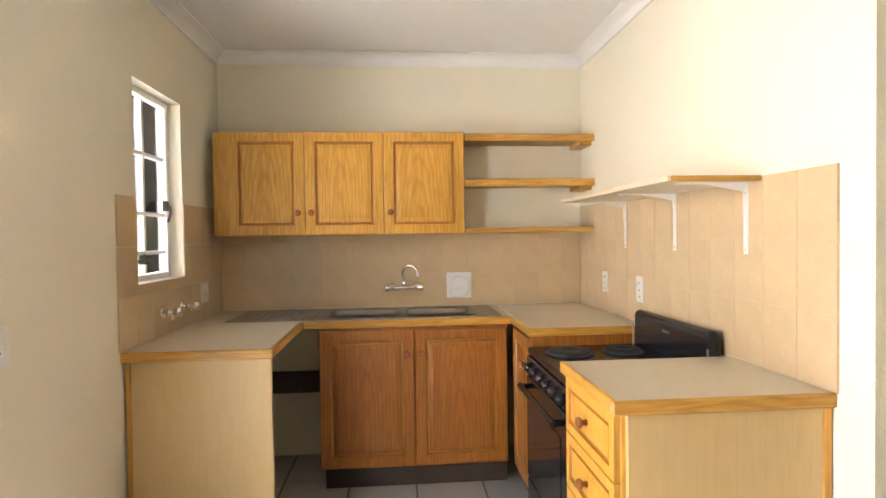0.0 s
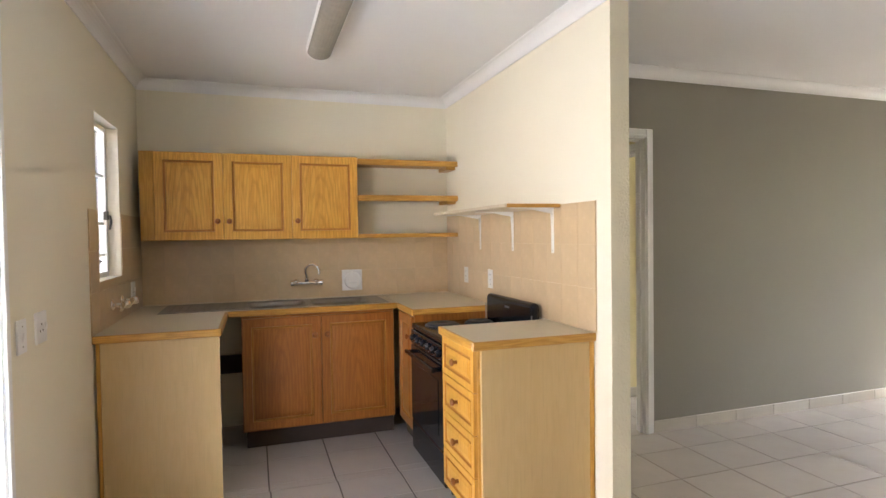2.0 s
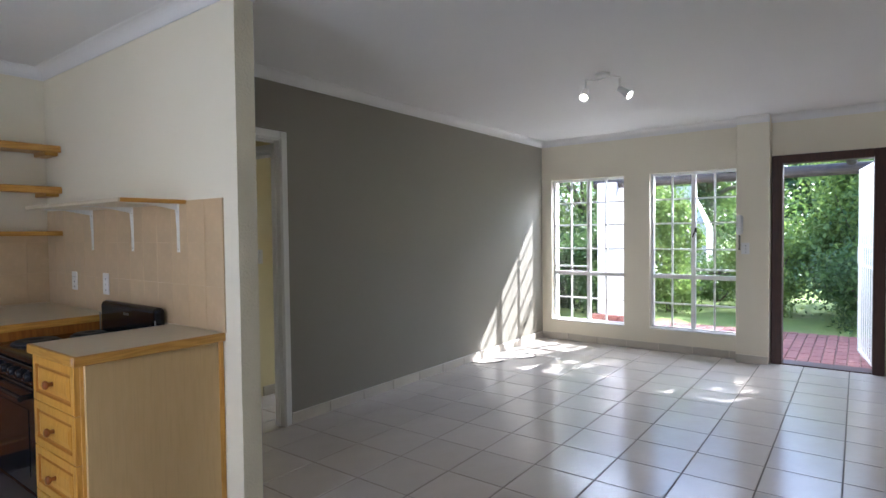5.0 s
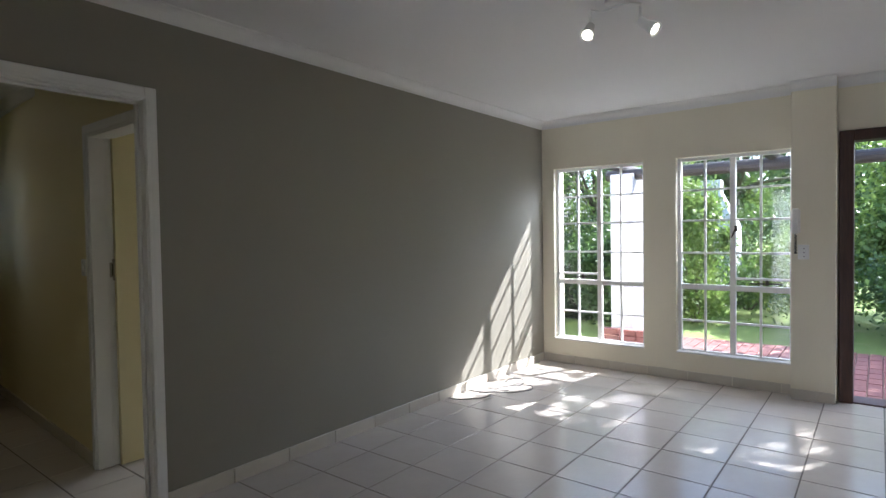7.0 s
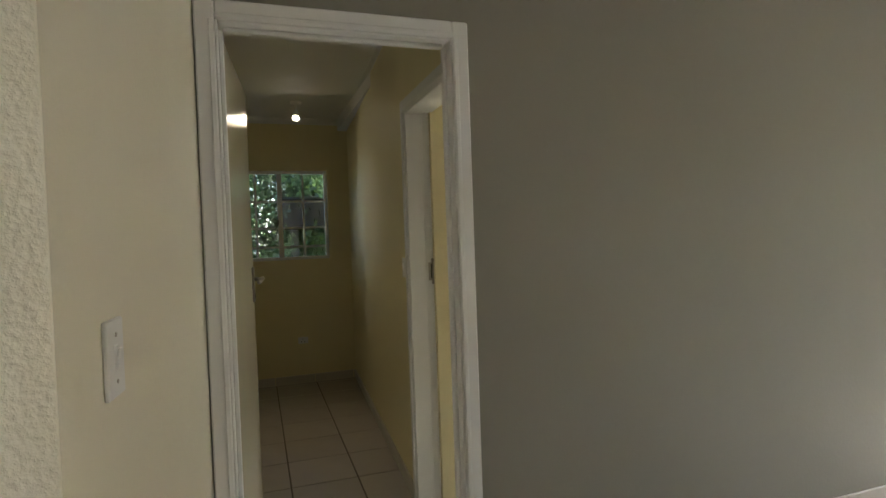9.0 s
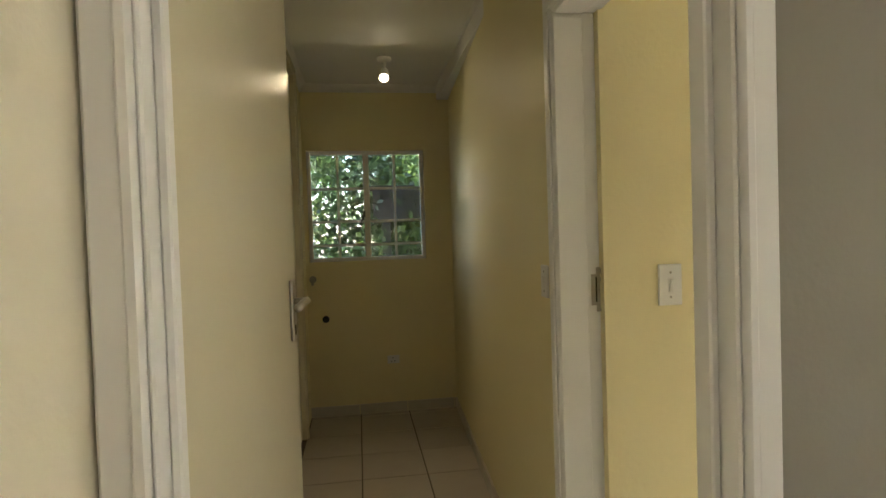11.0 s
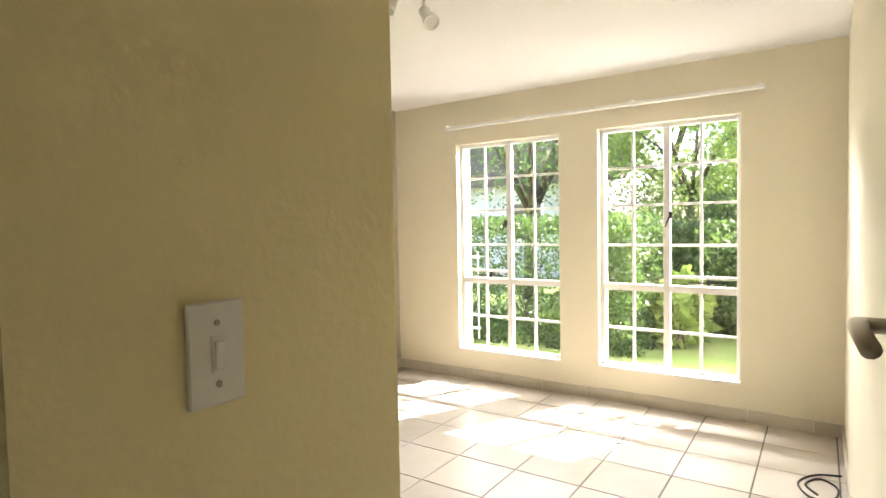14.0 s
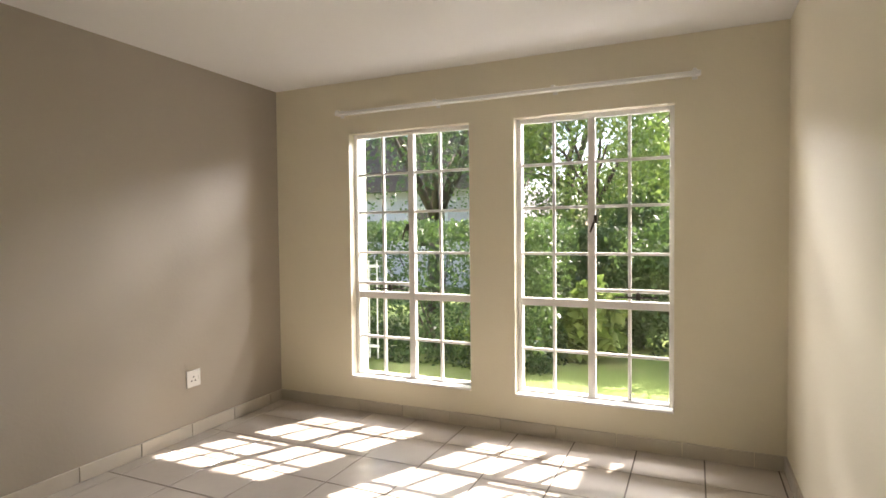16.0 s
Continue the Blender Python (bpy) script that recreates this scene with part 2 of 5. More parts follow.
# ---- building helpers ----
def box(bm, x0, x1, y0, y1, z0, z1, bevel=0.0, seg=1):
    x0, x1 = min(x0, x1), max(x0, x1)
    y0, y1 = min(y0, y1), max(y0, y1)
    z0, z1 = min(z0, z1), max(z0, z1)
    vs = [bm.verts.new((x, y, z)) for x in (x0, x1) for y in (y0, y1) for z in (z0, z1)]
    fs = [bm.faces.new([vs[i] for i in q]) for q in ((0, 1, 3, 2), (4, 6, 7, 5), (0, 4, 5, 1), (2, 3, 7, 6), (0, 2, 6, 4), (1, 5, 7, 3))]
    if bevel:
        es = list({e for f in fs for e in f.edges})
        bmesh.ops.bevel(bm, geom=es, offset=bevel, segments=seg, affect="EDGES", profile=0.5)
    return bm


def boxes(*specs, bevel=0.0, seg=1):
    bm = bmesh.new()
    for s in specs:
        box(bm, *s, bevel=bevel, seg=seg)
    return bm


def lathe(profile, seg=20, axis="z", at=(0, 0, 0)):
    """A turned body from (radius, height) pairs."""
    bm = bmesh.new()
    rings = []
    for r, h in profile:
        ring = []
        for i in range(seg):
            a = 2 * math.pi * i / seg
            u, v = max(r, 0.0002) * math.cos(a), max(r, 0.0002) * math.sin(a)
            p = {"z": (u, v, h), "y": (u, h, v), "x": (h, u, v)}[axis]
            ring.append(bm.verts.new((p[0] + at[0], p[1] + at[1], p[2] + at[2])))
        rings.append(ring)
    for a, b in zip(rings, rings[1:]):
        for i in range(seg):
            bm.faces.new((a[i], a[(i + 1) % seg], b[(i + 1) % seg], b[i]))
    bm.faces.new(rings[0])
    bm.faces.new(rings[-1])
    bmesh.ops.recalc_face_normals(bm, faces=bm.faces)
    return bm


def tube(points, radius, seg=10, taper=1.0):
    """A round bar along a line of points."""
    bm = bmesh.new()
    pts = [Vector(p) for p in points]
    rings = []
    for i, p in enumerate(pts):
        d = (pts[min(i + 1, len(pts) - 1)] - pts[max(i - 1, 0)]).normalized()
        u = d.cross(Vector((0, 0, 1)) if abs(d.z) < 0.95 else Vector((1, 0, 0))).normalized()
        v = d.cross(u)
        r = radius * (1 + (taper - 1) * i / max(1, len(pts) - 1))
        rings.append([bm.verts.new(p + u * r * math.cos(2 * math.pi * k / seg) + v * r * math.sin(2 * math.pi * k / seg)) for k in range(seg)])
    for a, b in zip(rings, rings[1:]):
        for k in range(seg):
            bm.faces.new((a[k], a[(k + 1) % seg], b[(k + 1) % seg], b[k]))
    bm.faces.new(rings[0])
    bm.faces.new(rings[-1])
    bmesh.ops.recalc_face_normals(bm, faces=bm.faces)
    return bm


def join(*bms):
    out = bmesh.new()
    for b in bms:
        me = bpy.data.meshes.new("tmp")
        b.to_mesh(me)
        b.free()
        out.from_mesh(me)
        bpy.data.meshes.remove(me)
    return out


def mesh_of(name, bm, material, smooth=False):
    me = bpy.data.meshes.new(name)
    bm.to_mesh(me)
    bm.free()
    me.materials.append(material)
    if smooth:
        for p in me.polygons:
            p.use_smooth = True
    return me


def part(name, bm, material, parent, label="", smooth=False):
    ob = new(name, mesh_of(name, bm, material, smooth))
    ob.parent = parent
    if label:
        tagged(ob, label)
    return ob


def thing(name, label, category, at=(0, 0, 0), rz=0.0, group=""):
    ob = new(name)
    ob.empty_display_size = 0.1
    ob.location = at
    ob.rotation_euler = (0, 0, radians(rz))
    return tagged(ob, label, category, group)


def struct(name, bm, material, label, category, smooth=False):
    return tagged(new(name, mesh_of(name, bm, material, smooth)), label, category, kind="structure")


def wall(name, label, axis, t0, t1, a0, a1, z0, z1, holes=(), face=None, material=None):
    """A wall of thickness t0..t1 across its axis, from a0 to a1 along it, with holes (a0, a1, z0, z1) through it.
    face: {(axis sign): material} for sides of another paint."""
    bm = bmesh.new()
    cuts_a = sorted({a0, a1, *[h[0] for h in holes], *[h[1] for h in holes]})
    cuts_z = sorted({z0, z1, *[h[2] for h in holes], *[h[3] for h in holes]})
    verts = {}

    def v(t, a, z):
        key = (round(t, 4), round(a, 4), round(z, 4))
        if key not in verts:
            verts[key] = bm.verts.new((t, a, z) if axis == "x" else (a, t, z))
        return verts[key]

    def solid(i, j):
        if not (0 <= i < len(cuts_a) - 1 and 0 <= j < len(cuts_z) - 1):
            return False
        ca, cz = (cuts_a[i] + cuts_a[i + 1]) / 2, (cuts_z[j] + cuts_z[j + 1]) / 2
        return not any(h[0] < ca < h[1] and h[2] < cz < h[3] for h in holes)

    for i in range(len(cuts_a) - 1):
        for j in range(len(cuts_z) - 1):
            if not solid(i, j):
                continue
            A0, A1, Z0, Z1 = cuts_a[i], cuts_a[i + 1], cuts_z[j], cuts_z[j + 1]
            for t in (t0, t1):
                bm.faces.new((v(t, A0, Z0), v(t, A1, Z0), v(t, A1, Z1), v(t, A0, Z1)))
            for di, dj, pts in ((-1, 0, ((A0, Z0), (A0, Z1))), (1, 0, ((A1, Z0), (A1, Z1))), (0, -1, ((A0, Z0), (A1, Z0))), (0, 1, ((A0, Z1), (A1, Z1)))):
                if not solid(i + di, j + dj):
                    (pa, pz), (qa, qz) = pts
                    bm.faces.new((v(t0, pa, pz), v(t1, pa, pz), v(t1, qa, qz), v(t0, qa, qz)))
    bmesh.ops.recalc_face_normals(bm, faces=bm.faces)
    me = bpy.data.meshes.new(name)
    bm.to_mesh(me)
    bm.free()
    me.materials.append(material or CREAM)
    for k, (sign, m) in enumerate((face or {}).items()):
        me.materials.append(m)
        for p in me.polygons:
            n = p.normal.x if axis == "x" else p.normal.y
            if n * sign > 0.9:
                p.material_index = k + 1
    return tagged(new(name, me), label, "wall", kind="structure")

# ---- plan: metres; x towards the garden front, y towards the kitchen's sink wall ----
KL, KR, KB = -1.18, 1.08, 3.38
PIER_Y, PIER_R = 1.155, 1.178
GW0, GW1 = 2.185, 2.262
PW0, PW1 = 2.131, 2.241
PEND = 5.71
FX, FX1 = 6.10, 6.32
BEND = 5.625
SOUTH = -2.40
CZ, BCZ = 2.48, 2.36
WZ0, WZ1 = 0.237, 1.990
W1, W2 = (1.135, 2.053), (-0.055, 0.846)
B1, B2 = (4.046, 4.972), (2.813, 3.745)
ED = (-1.225, -0.385)
DTOP = 2.015
PD = (1.325, 2.083)
BD = (2.266, 2.985)
KW = (2.278, 2.788, 1.165, 2.03)
LD = (0.30, 1.10)
CD = (4.24, 5.26)
PWIN = (1.205, 2.080, 1.155, 1.985)

# walls
wall("wall_kitchen_left", "cream painted plaster wall with a window and a door", "x", KL - 0.14, KL, SOUTH, KB + 0.11, -0.1, 2.6, [KW, (LD[0], LD[1], -0.1, 2.09)], face={-1: EXTWALL})
wall("wall_kitchen_back", "cream painted plaster wall behind the sink", "y", KB, KB + 0.11, KL, PIER_R, -0.1, 2.6)
wall("wall_kitchen_right", "cream painted plaster wall ending in a rough pier", "x", KR, PIER_R, PIER_Y, KB, -0.1, 2.6)
wall("wall_living_grey", "warm grey painted wall with a doorway", "y", GW0, GW1, PIER_R, FX, -0.1, 2.6, [(PD[0], PD[1], -0.1, DTOP)], face={-1: GREY})
wall("wall_front", "cream painted garden wall with tall windows", "x", FX, FX1, SOUTH, BEND + 0.12, -0.1, 2.6,
     [(*W1, WZ0, WZ1), (*W2, WZ0, WZ1), (*B1, WZ0, WZ1), (*B2, WZ0, WZ1), (ED[0], ED[1], -0.1, 2.045)], face={1: EXTWALL})
wall("wall_south", "plain cream painted wall", "y", SOUTH - 0.12, SOUTH, KL - 0.14, FX1, -0.1, 2.6, face={-1: EXTWALL})
wall("wall_passage_right", "butter yellow painted passage wall with a doorway", "x", PW0, PW1, GW1, PEND, -0.1, 2.6, [(BD[0], BD[1], -0.1, 1.945)], material=BUTTER)
wall("wall_passage_left", "butter yellow painted passage wall with a tall closed door", "x", PIER_R - 0.11, PIER_R, KB + 0.11, PEND, -0.1, 2.6, [(CD[0], CD[1], -0.1, 2.42)], material=BUTTER)
wall("wall_passage_end", "butter yellow painted wall with a small window", "y", PEND, PEND + 0.20, 0.0, PW1 + 0.16, -0.1, 2.6, [PWIN], face={1: EXTWALL}, material=BUTTER)
wall("wall_bedroom_entry", "butter yellow painted wall stub beside the bedroom door", "y", 2.948, 3.065, PW1, 2.76, -0.1, 2.6, material=BUTTER)
wall("wall_bedroom_accent", "taupe painted bedroom wall", "y", BEND, BEND + 0.12, PW1 + 0.12, FX, -0.1, 2.6, face={-1: TAUPE})
wall("wall_cupboard", "plain cream wall closing the room behind the left door", "x", 0.0, 0.11, KB + 0.11, PEND, -0.1, 2.6)
# the passage widens a little towards its end
for vtx in bpy.data.objects["wall_passage_right"].data.vertices:
    if vtx.co.y > 3.2:
        vtx.co.x += (vtx.co.y - 2.99) * 0.055
# plaster of the pier's living room side, which runs out to the door frame
wedge = bmesh.new()
tri = ((PIER_R, PIER_Y), (1.264, GW0), (PIER_R, GW0))
lo = [wedge.verts.new((*p, 0.0)) for p in tri]
hi = [wedge.verts.new((*p, CZ - 0.001)) for p in tri]
wedge.faces.new(lo)
wedge.faces.new(hi)
for i in range(3):
    wedge.faces.new((lo[i], lo[(i + 1) % 3], hi[(i + 1) % 3], hi[i]))
bmesh.ops.recalc_face_normals(wedge, faces=wedge.faces)
struct("wall_pier_side", wedge, CREAM, "cream plaster of the pier beside the doorway", "wall")
pier = bpy.data.objects["wall_kitchen_right"].data
pier.materials.append(ROUGH)
for p in pier.polygons:
    if p.normal.y < -0.9:
        p.material_index = 1
# pilaster beside the entrance
struct("trim_pilaster", boxes((5.985, FX, -0.345, -0.05, 0, 2.49), bevel=0.006), CREAM, "cream plastered pilaster beside the entrance door", "pilaster")

# ceilings
ell = bmesh.new()
ring = [ell.verts.new((x, y, CZ)) for x, y in ((KL - 0.2, SOUTH - 0.1), (FX + 0.2, SOUTH - 0.1), (FX + 0.2, GW0 + 0.06), (PIER_R - 0.05, GW0 + 0.06), (PIER_R - 0.05, KB + 0.1), (KL - 0.2, KB + 0.1))]
bmesh.ops.extrude_face_region(ell, geom=[ell.faces.new(ring)])
for vtx in ell.verts:
    if vtx not in ring:
        vtx.co.z = CZ + 0.1
bmesh.ops.recalc_face_normals(ell, faces=ell.faces)
struct("ceiling", ell, CEIL, "white painted board ceiling of kitchen and living room", "ceiling")
struct("ceiling_passage", boxes((PIER_R - 0.05, PW0 + 0.2, GW1 - 0.05, KB + 0.1, 2.46, 2.56), (0.05, PW0 + 0.2, KB + 0.1, PEND + 0.1, 2.46, 2.56)), CEIL, "white painted passage ceiling", "ceiling")
struct("ceiling_bedroom", boxes((PW0 + 0.06, FX + 0.2, GW1 - 0.06, BEND + 0.1, BCZ, BCZ + 0.1)), CEIL, "white painted bedroom ceiling", "ceiling")


def cornice(name, p, q, inward, z, size=0.07):
    """Coved gypsum cornice along the line p-q of a wall, growing towards inward."""
    bm = bmesh.new()
    prof = [(0, 0), (0.006, 0)] + [(0.006 + (size - 0.012) * (1 - math.cos(a)), (size - 0.006) * math.sin(a)) for a in [radians(k * 15) for k in range(1, 7)]] + [(size, size - 0.004), (size, size), (0, size)]
    P, Q, N = Vector((*p, 0)), Vector((*q, 0)), Vector((*inward, 0))
    rings = [[bm.verts.new(e + N * a + Vector((0, 0, z - size + b))) for a, b in prof] for e in (P, Q)]
    n = len(prof)
    for i in range(n):
        bm.faces.new((rings[0][i], rings[0][(i + 1) % n], rings[1][(i + 1) % n], rings[1][i]))
    bm.faces.new(rings[0])
    bm.faces.new(rings[1])
    bmesh.ops.recalc_face_normals(bm, faces=bm.faces)
    struct(name, bm, CEIL, "white coved plaster cornice", "cornice")


cornice("trim_cornice", (KL, SOUTH), (KL, KB), (1, 0), CZ)
cornice("trim_cornice", (KL, KB), (KR, KB), (0, -1), CZ)
cornice("trim_cornice", (KR, KB), (KR, PIER_Y - 0.07), (-1, 0), CZ)
cornice("trim_cornice", (KR, PIER_Y), (PIER_R, PIER_Y), (0, -1), CZ)
cornice("trim_cornice", (PIER_R - 0.006, PIER_Y - 0.07), (1.264, GW0), (0.9967, -0.0813), CZ)
cornice("trim_cornice", (PIER_R, GW0), (FX, GW0), (0, -1), CZ)
cornice("trim_cornice", (FX, GW0), (FX, -0.05), (-1, 0), CZ)
cornice("trim_cornice", (5.985, -0.05), (5.985, -0.345), (-1, 0), CZ)
cornice("trim_cornice", (FX, -0.345), (FX, SOUTH), (-1, 0), CZ)
cornice("trim_cornice", (PW0, GW1), (PW0 + 0.15, PEND), (-1, 0), 2.46, 0.05)
cornice("trim_cornice", (PIER_R, PEND), (PW0 + 0.15, PEND), (0, -1), 2.46, 0.05)
cornice("trim_cornice", (PIER_R, GW1), (PIER_R, PEND), (1, 0), 2.46, 0.05)

# floors: grout bed; the tiles follow at the end
FLOOR = struct("floor", boxes((KL, FX + 0.1, SOUTH, GW0, -0.12, -0.003), (KL, KR + 0.05, GW0, KB, -0.12, -0.003)), GROUT, "beige glazed square floor tiles with dark joints", "floor")
FLOOR_P = struct("floor_passage", boxes((0.1, PW0 + 0.1, GW0, PEND, -0.12, -0.003), (PW0 + 0.1, PW0 + 0.16, 3.013, PEND, -0.12, -0.003)), GROUT, "beige glazed passage floor tiles with dark joints", "floor")
FLOOR_B = struct("floor_bedroom", boxes((PW0 + 0.101, FX, GW1, 3.013, -0.12, -0.003), (PW0 + 0.161, FX, 3.013, BEND, -0.12, -0.003)), GROUT, "beige glazed bedroom floor tiles with dark joints", "floor")


# ---- steel windows ----
def bar(x0, x1, z0, z1, d=0.030, y=0.0, bevel=0.003):
    return boxes((x0, x1, y - d / 2, y + d / 2, z0, z1), bevel=bevel)


def steel_window(name, label, m, w, h, cols, rows, mullion, transom=None, vent=None, handle=None):
    """White steel window in its local plane: x across, z up, y outwards. cols: widths of the panes; rows: heights from the sill up."""
    ob = new(name)
    ob.matrix_world = m
    tagged(ob, label, "window", kind="structure")
    fr = 0.028
    part("window_frame", join(bar(0, fr, 0, h, 0.045), bar(w - fr, w, 0, h, 0.045), bar(fr, w - fr, 0, fr, 0.045), bar(fr, w - fr, h - fr, h, 0.045)), WHITE, ob)
    xs = [fr + (w - 2 * fr) * c for c in cols]
    zs = [fr + (h - 2 * fr) * r for r in rows]
    for i, x in enumerate(xs[1:-1], 1):
        t = 0.022 if i == mullion else 0.009
        part("mullion" if i == mullion else "glazing_bar", bar(x - t, x + t, fr, h - fr, 0.044 if i == mullion else 0.026), WHITE, ob)
    for j, z in enumerate(zs[1:-1], 1):
        t = 0.024 if j == transom else 0.009
        part("transom" if j == transom else "glazing_bar", bar(fr, w - fr, z - t, z + t, 0.042 if j == transom else 0.024, 0.001), WHITE, ob)
    for i in range(len(xs) - 1):
        for j in range(len(zs) - 1):
            p = part("pane", boxes((xs[i] + 0.002, xs[i + 1] - 0.002, 0.004, 0.008, zs[j] + 0.002, zs[j + 1] - 0.002)), GLASS, ob)
            p.visible_shadow = False
    if vent:
        x0, x1, z = (fr + (w - 2 * fr) * vent[0], fr + (w - 2 * fr) * vent[1], fr + (h - 2 * fr) * vent[2])
        part("vent_rail", bar(x0, x1, z - 0.010, z + 0.010, 0.03, -0.004), WHITE, ob)
        xm = (x0 + x1) / 2 + 0.05
        st = part("window_stay", join(tube([(xm - 0.13, -0.035, z - 0.035), (xm + 0.11, -0.03, z - 0.033)], 0.006, 8), boxes((xm - 0.012, xm + 0.012, -0.04, -0.012, z - 0.05, z - 0.008), bevel=0.003), lathe([(0.004, 0), (0.009, 0.006), (0.009, 0.02), (0.003, 0.026)], 10, "z", (xm, -0.035, z - 0.028))), DARKMETAL, ob, "dark metal peg stay")
    if handle:
        hx, hz = fr + (w - 2 * fr) * handle[0], fr + (h - 2 * fr) * handle[1]
        part("window_handle", join(boxes((hx - 0.010, hx + 0.010, -0.04, -0.015, hz - 0.025, hz + 0.025), bevel=0.003), tube([(hx, -0.045, hz), (hx - 0.012, -0.055, hz - 0.035), (hx - 0.03, -0.05, hz - 0.08)], 0.008, 8, 0.7)), DARKMETAL, ob, "dark metal cockspur handle")
    return ob


def facing_x(x, y1, z):
    """Local x runs towards -y, outwards is +x: as seen from inside, left to right."""
    return Matrix.Translation((x, y1, z)) @ Matrix.Rotation(radians(-90), 4, "Z")


ROWS = (0, 0.155, 0.335, 0.515, 0.685, 0.845, 1.0)
COLS = (0, 0.235, 0.5, 0.75, 1.0)
GX = 6.185
for k, ((y0, y1), lab) in enumerate(((W1, "white steel cottage-pane window beside the grey wall"), (W2, "white steel cottage-pane window beside the entrance"),
                                     (B1, "white steel cottage-pane bedroom window near the taupe wall"), (B2, "white steel cottage-pane bedroom window over the lawn"))):
    steel_window("window_%d" % (k + 1), lab, facing_x(GX, y1, WZ0), y1 - y0, WZ1 - WZ0, COLS, ROWS, 2, 2,
                 vent=((0, 0.5, 0.385) if k in (0, 2) else (0.5, 1.0, 0.385)), handle=((0.47, 0.62) if k == 2 else (0.53, 0.64)) if k != 0 else None)
    # inner sill slab
    struct("trim_window_sill", boxes((FX - 0.012, GX - 0.02, y0 + 0.002, y1 - 0.002, WZ0 + 0.001, WZ0 + 0.016), bevel=0.004), WHITE, "white painted window sill", "sill")
steel_window("window_5", "small white steel kitchen window in a deep reveal", Matrix.Translation((KL - 0.085, KW[0], KW[2])) @ Matrix.Rotation(radians(90), 4, "Z"),
             KW[1] - KW[0], KW[3] - KW[2], (0, 0.5, 1), (0, 0.12, 0.345, 0.685, 1), 9, None, vent=(0.0, 0.5, 0.12), handle=(0.93, 0.40))
steel_window("window_6", "small white steel cottage-pane passage window", Matrix.Translation((PWIN[0], PEND + 0.07, PWIN[2])), PWIN[1] - PWIN[0], PWIN[3] - PWIN[2],
             (0, 0.24, 0.5, 0.76, 1), (0, 0.12, 0.35, 0.67, 1), 2, None, handle=(0.47, 0.42))


# ---- doors ----
def door_frame(name, label, m, w, h, depth, material=WHITE, fw=0.058, far=True, stop=(0.35, 0.7, 0.014)):
    """Pressed frame round an opening w x h: local x across, y through the wall (0 is the near face), z up."""
    ob = new(name)
    ob.matrix_world = m
    tagged(ob, label, "door frame", kind="structure")
    for nm, x0, x1, z0, z1 in (("jamb", -fw, 0.0, 0, h + fw), ("jamb", w, w + fw, 0, h + fw), ("head", 0.0, w, h, h + fw)):
        for y0, y1 in ((-0.016, 0.0), (depth, depth + 0.016))[:2 if far else 1]:
            bm = boxes((x0, x1, y0, y1, z0, z1), bevel=0.005)
            if y1 <= 0:
                # raised inner bead
                if nm == "jamb":
                    xb = x1 - 0.018 if x0 < 0 else x0
                    box(bm, xb, xb + 0.018, -0.024, -0.016, z0, z1 - fw, bevel=0.004)
                else:
                    box(bm, x0, x1, -0.024, -0.016, z0, z0 + 0.018, bevel=0.004)
            part("architrave", bm, material, ob)
    part("jamb", boxes((0, 0.008, -0.012, depth + 0.012, 0, h), (0.008, 0.008 + stop[2], depth * stop[0], depth * stop[1], 0, h - 0.02), bevel=0.003), material, ob)
    part("jamb", boxes((w - 0.008, w, -0.012, depth + 0.012, 0, h), (w - 0.008 - stop[2], w - 0.008, depth * stop[0], depth * stop[1], 0, h - 0.02), bevel=0.003), material, ob)
    part("head", boxes((0.008, w - 0.008, -0.012, depth + 0.012, h - 0.008, h), (0.008 + stop[2], w - 0.008 - stop[2], depth * stop[0], depth * stop[1], h - 0.008 - stop[2], h - 0.008), bevel=0.003), material, ob)
    return ob


def lever_set(parent, x, z, side, to=-1):
    """Back plate and lever on a leaf: on its face y = 0 (side -1) or its other face."""
    y = 0.0 if side < 0 else 0.038
    s = side
    h = part("door_handle", join(boxes((x - 0.021, x + 0.021, y, y + s * 0.009, z - 0.10, z + 0.055), bevel=0.003),
                                 tube([(x, y + s * 0.005, z), (x, y + s * 0.04, z)], 0.009, 10),
                                 tube([(x, y + s * 0.04, z), (x + to * 0.03, y + s * 0.045, z + 0.004), (x + to * 0.075, y + s * 0.044, z + 0.003), (x + to * 0.115, y + s * 0.038, z - 0.006)], 0.0095, 10)), BRASS, parent, "brushed metal lever handle on a back plate", True)
    part("keyhole", boxes((x - 0.004, x + 0.004, y + s * 0.009, y + s * 0.0105, z - 0.085, z - 0.06)), BLACK, h)


def door_leaf(name, label, m, w, h, handle_x, material=DOORPAINT, z=1.10, to=-1):
    """Flush leaf: local x from its hinge, y through its 38 mm, z up."""
    ob = new(name)
    ob.matrix_world = m
    tagged(ob, label, "door", kind="structure")
    part("leaf", boxes((0, w, 0, 0.038, 0.008, h), bevel=0.002), material, ob)
    lever_set(ob, handle_x, z, -1, to)
    lever_set(ob, handle_x, z, 1, to)
    part("lock_plate", boxes((w, w + 0.0015, 0.008, 0.030, z - 0.1, z + 0.07)), BRASS, ob)
    for zz in (0.2, h - 0.25):
        part("hinge", lathe([(0.006, zz), (0.006, zz + 0.1)], 8, "z", (-0.004, -0.004, 0)), BRASS, ob)
    return ob


# passage door, open into the passage
door_frame("door_frame_1", "white enamelled steel frame of the passage door", Matrix.Translation((PD[0], GW0, 0)), PD[1] - PD[0], DTOP, GW1 - GW0, far=False)
door_leaf("door_1", "cream flush passage door standing open, with a lever handle", pose(PD[0] + 0.012, GW1 + 0.006, 0, 0, 0, 85.1), 0.745, 2.0, 0.685, z=1.175)
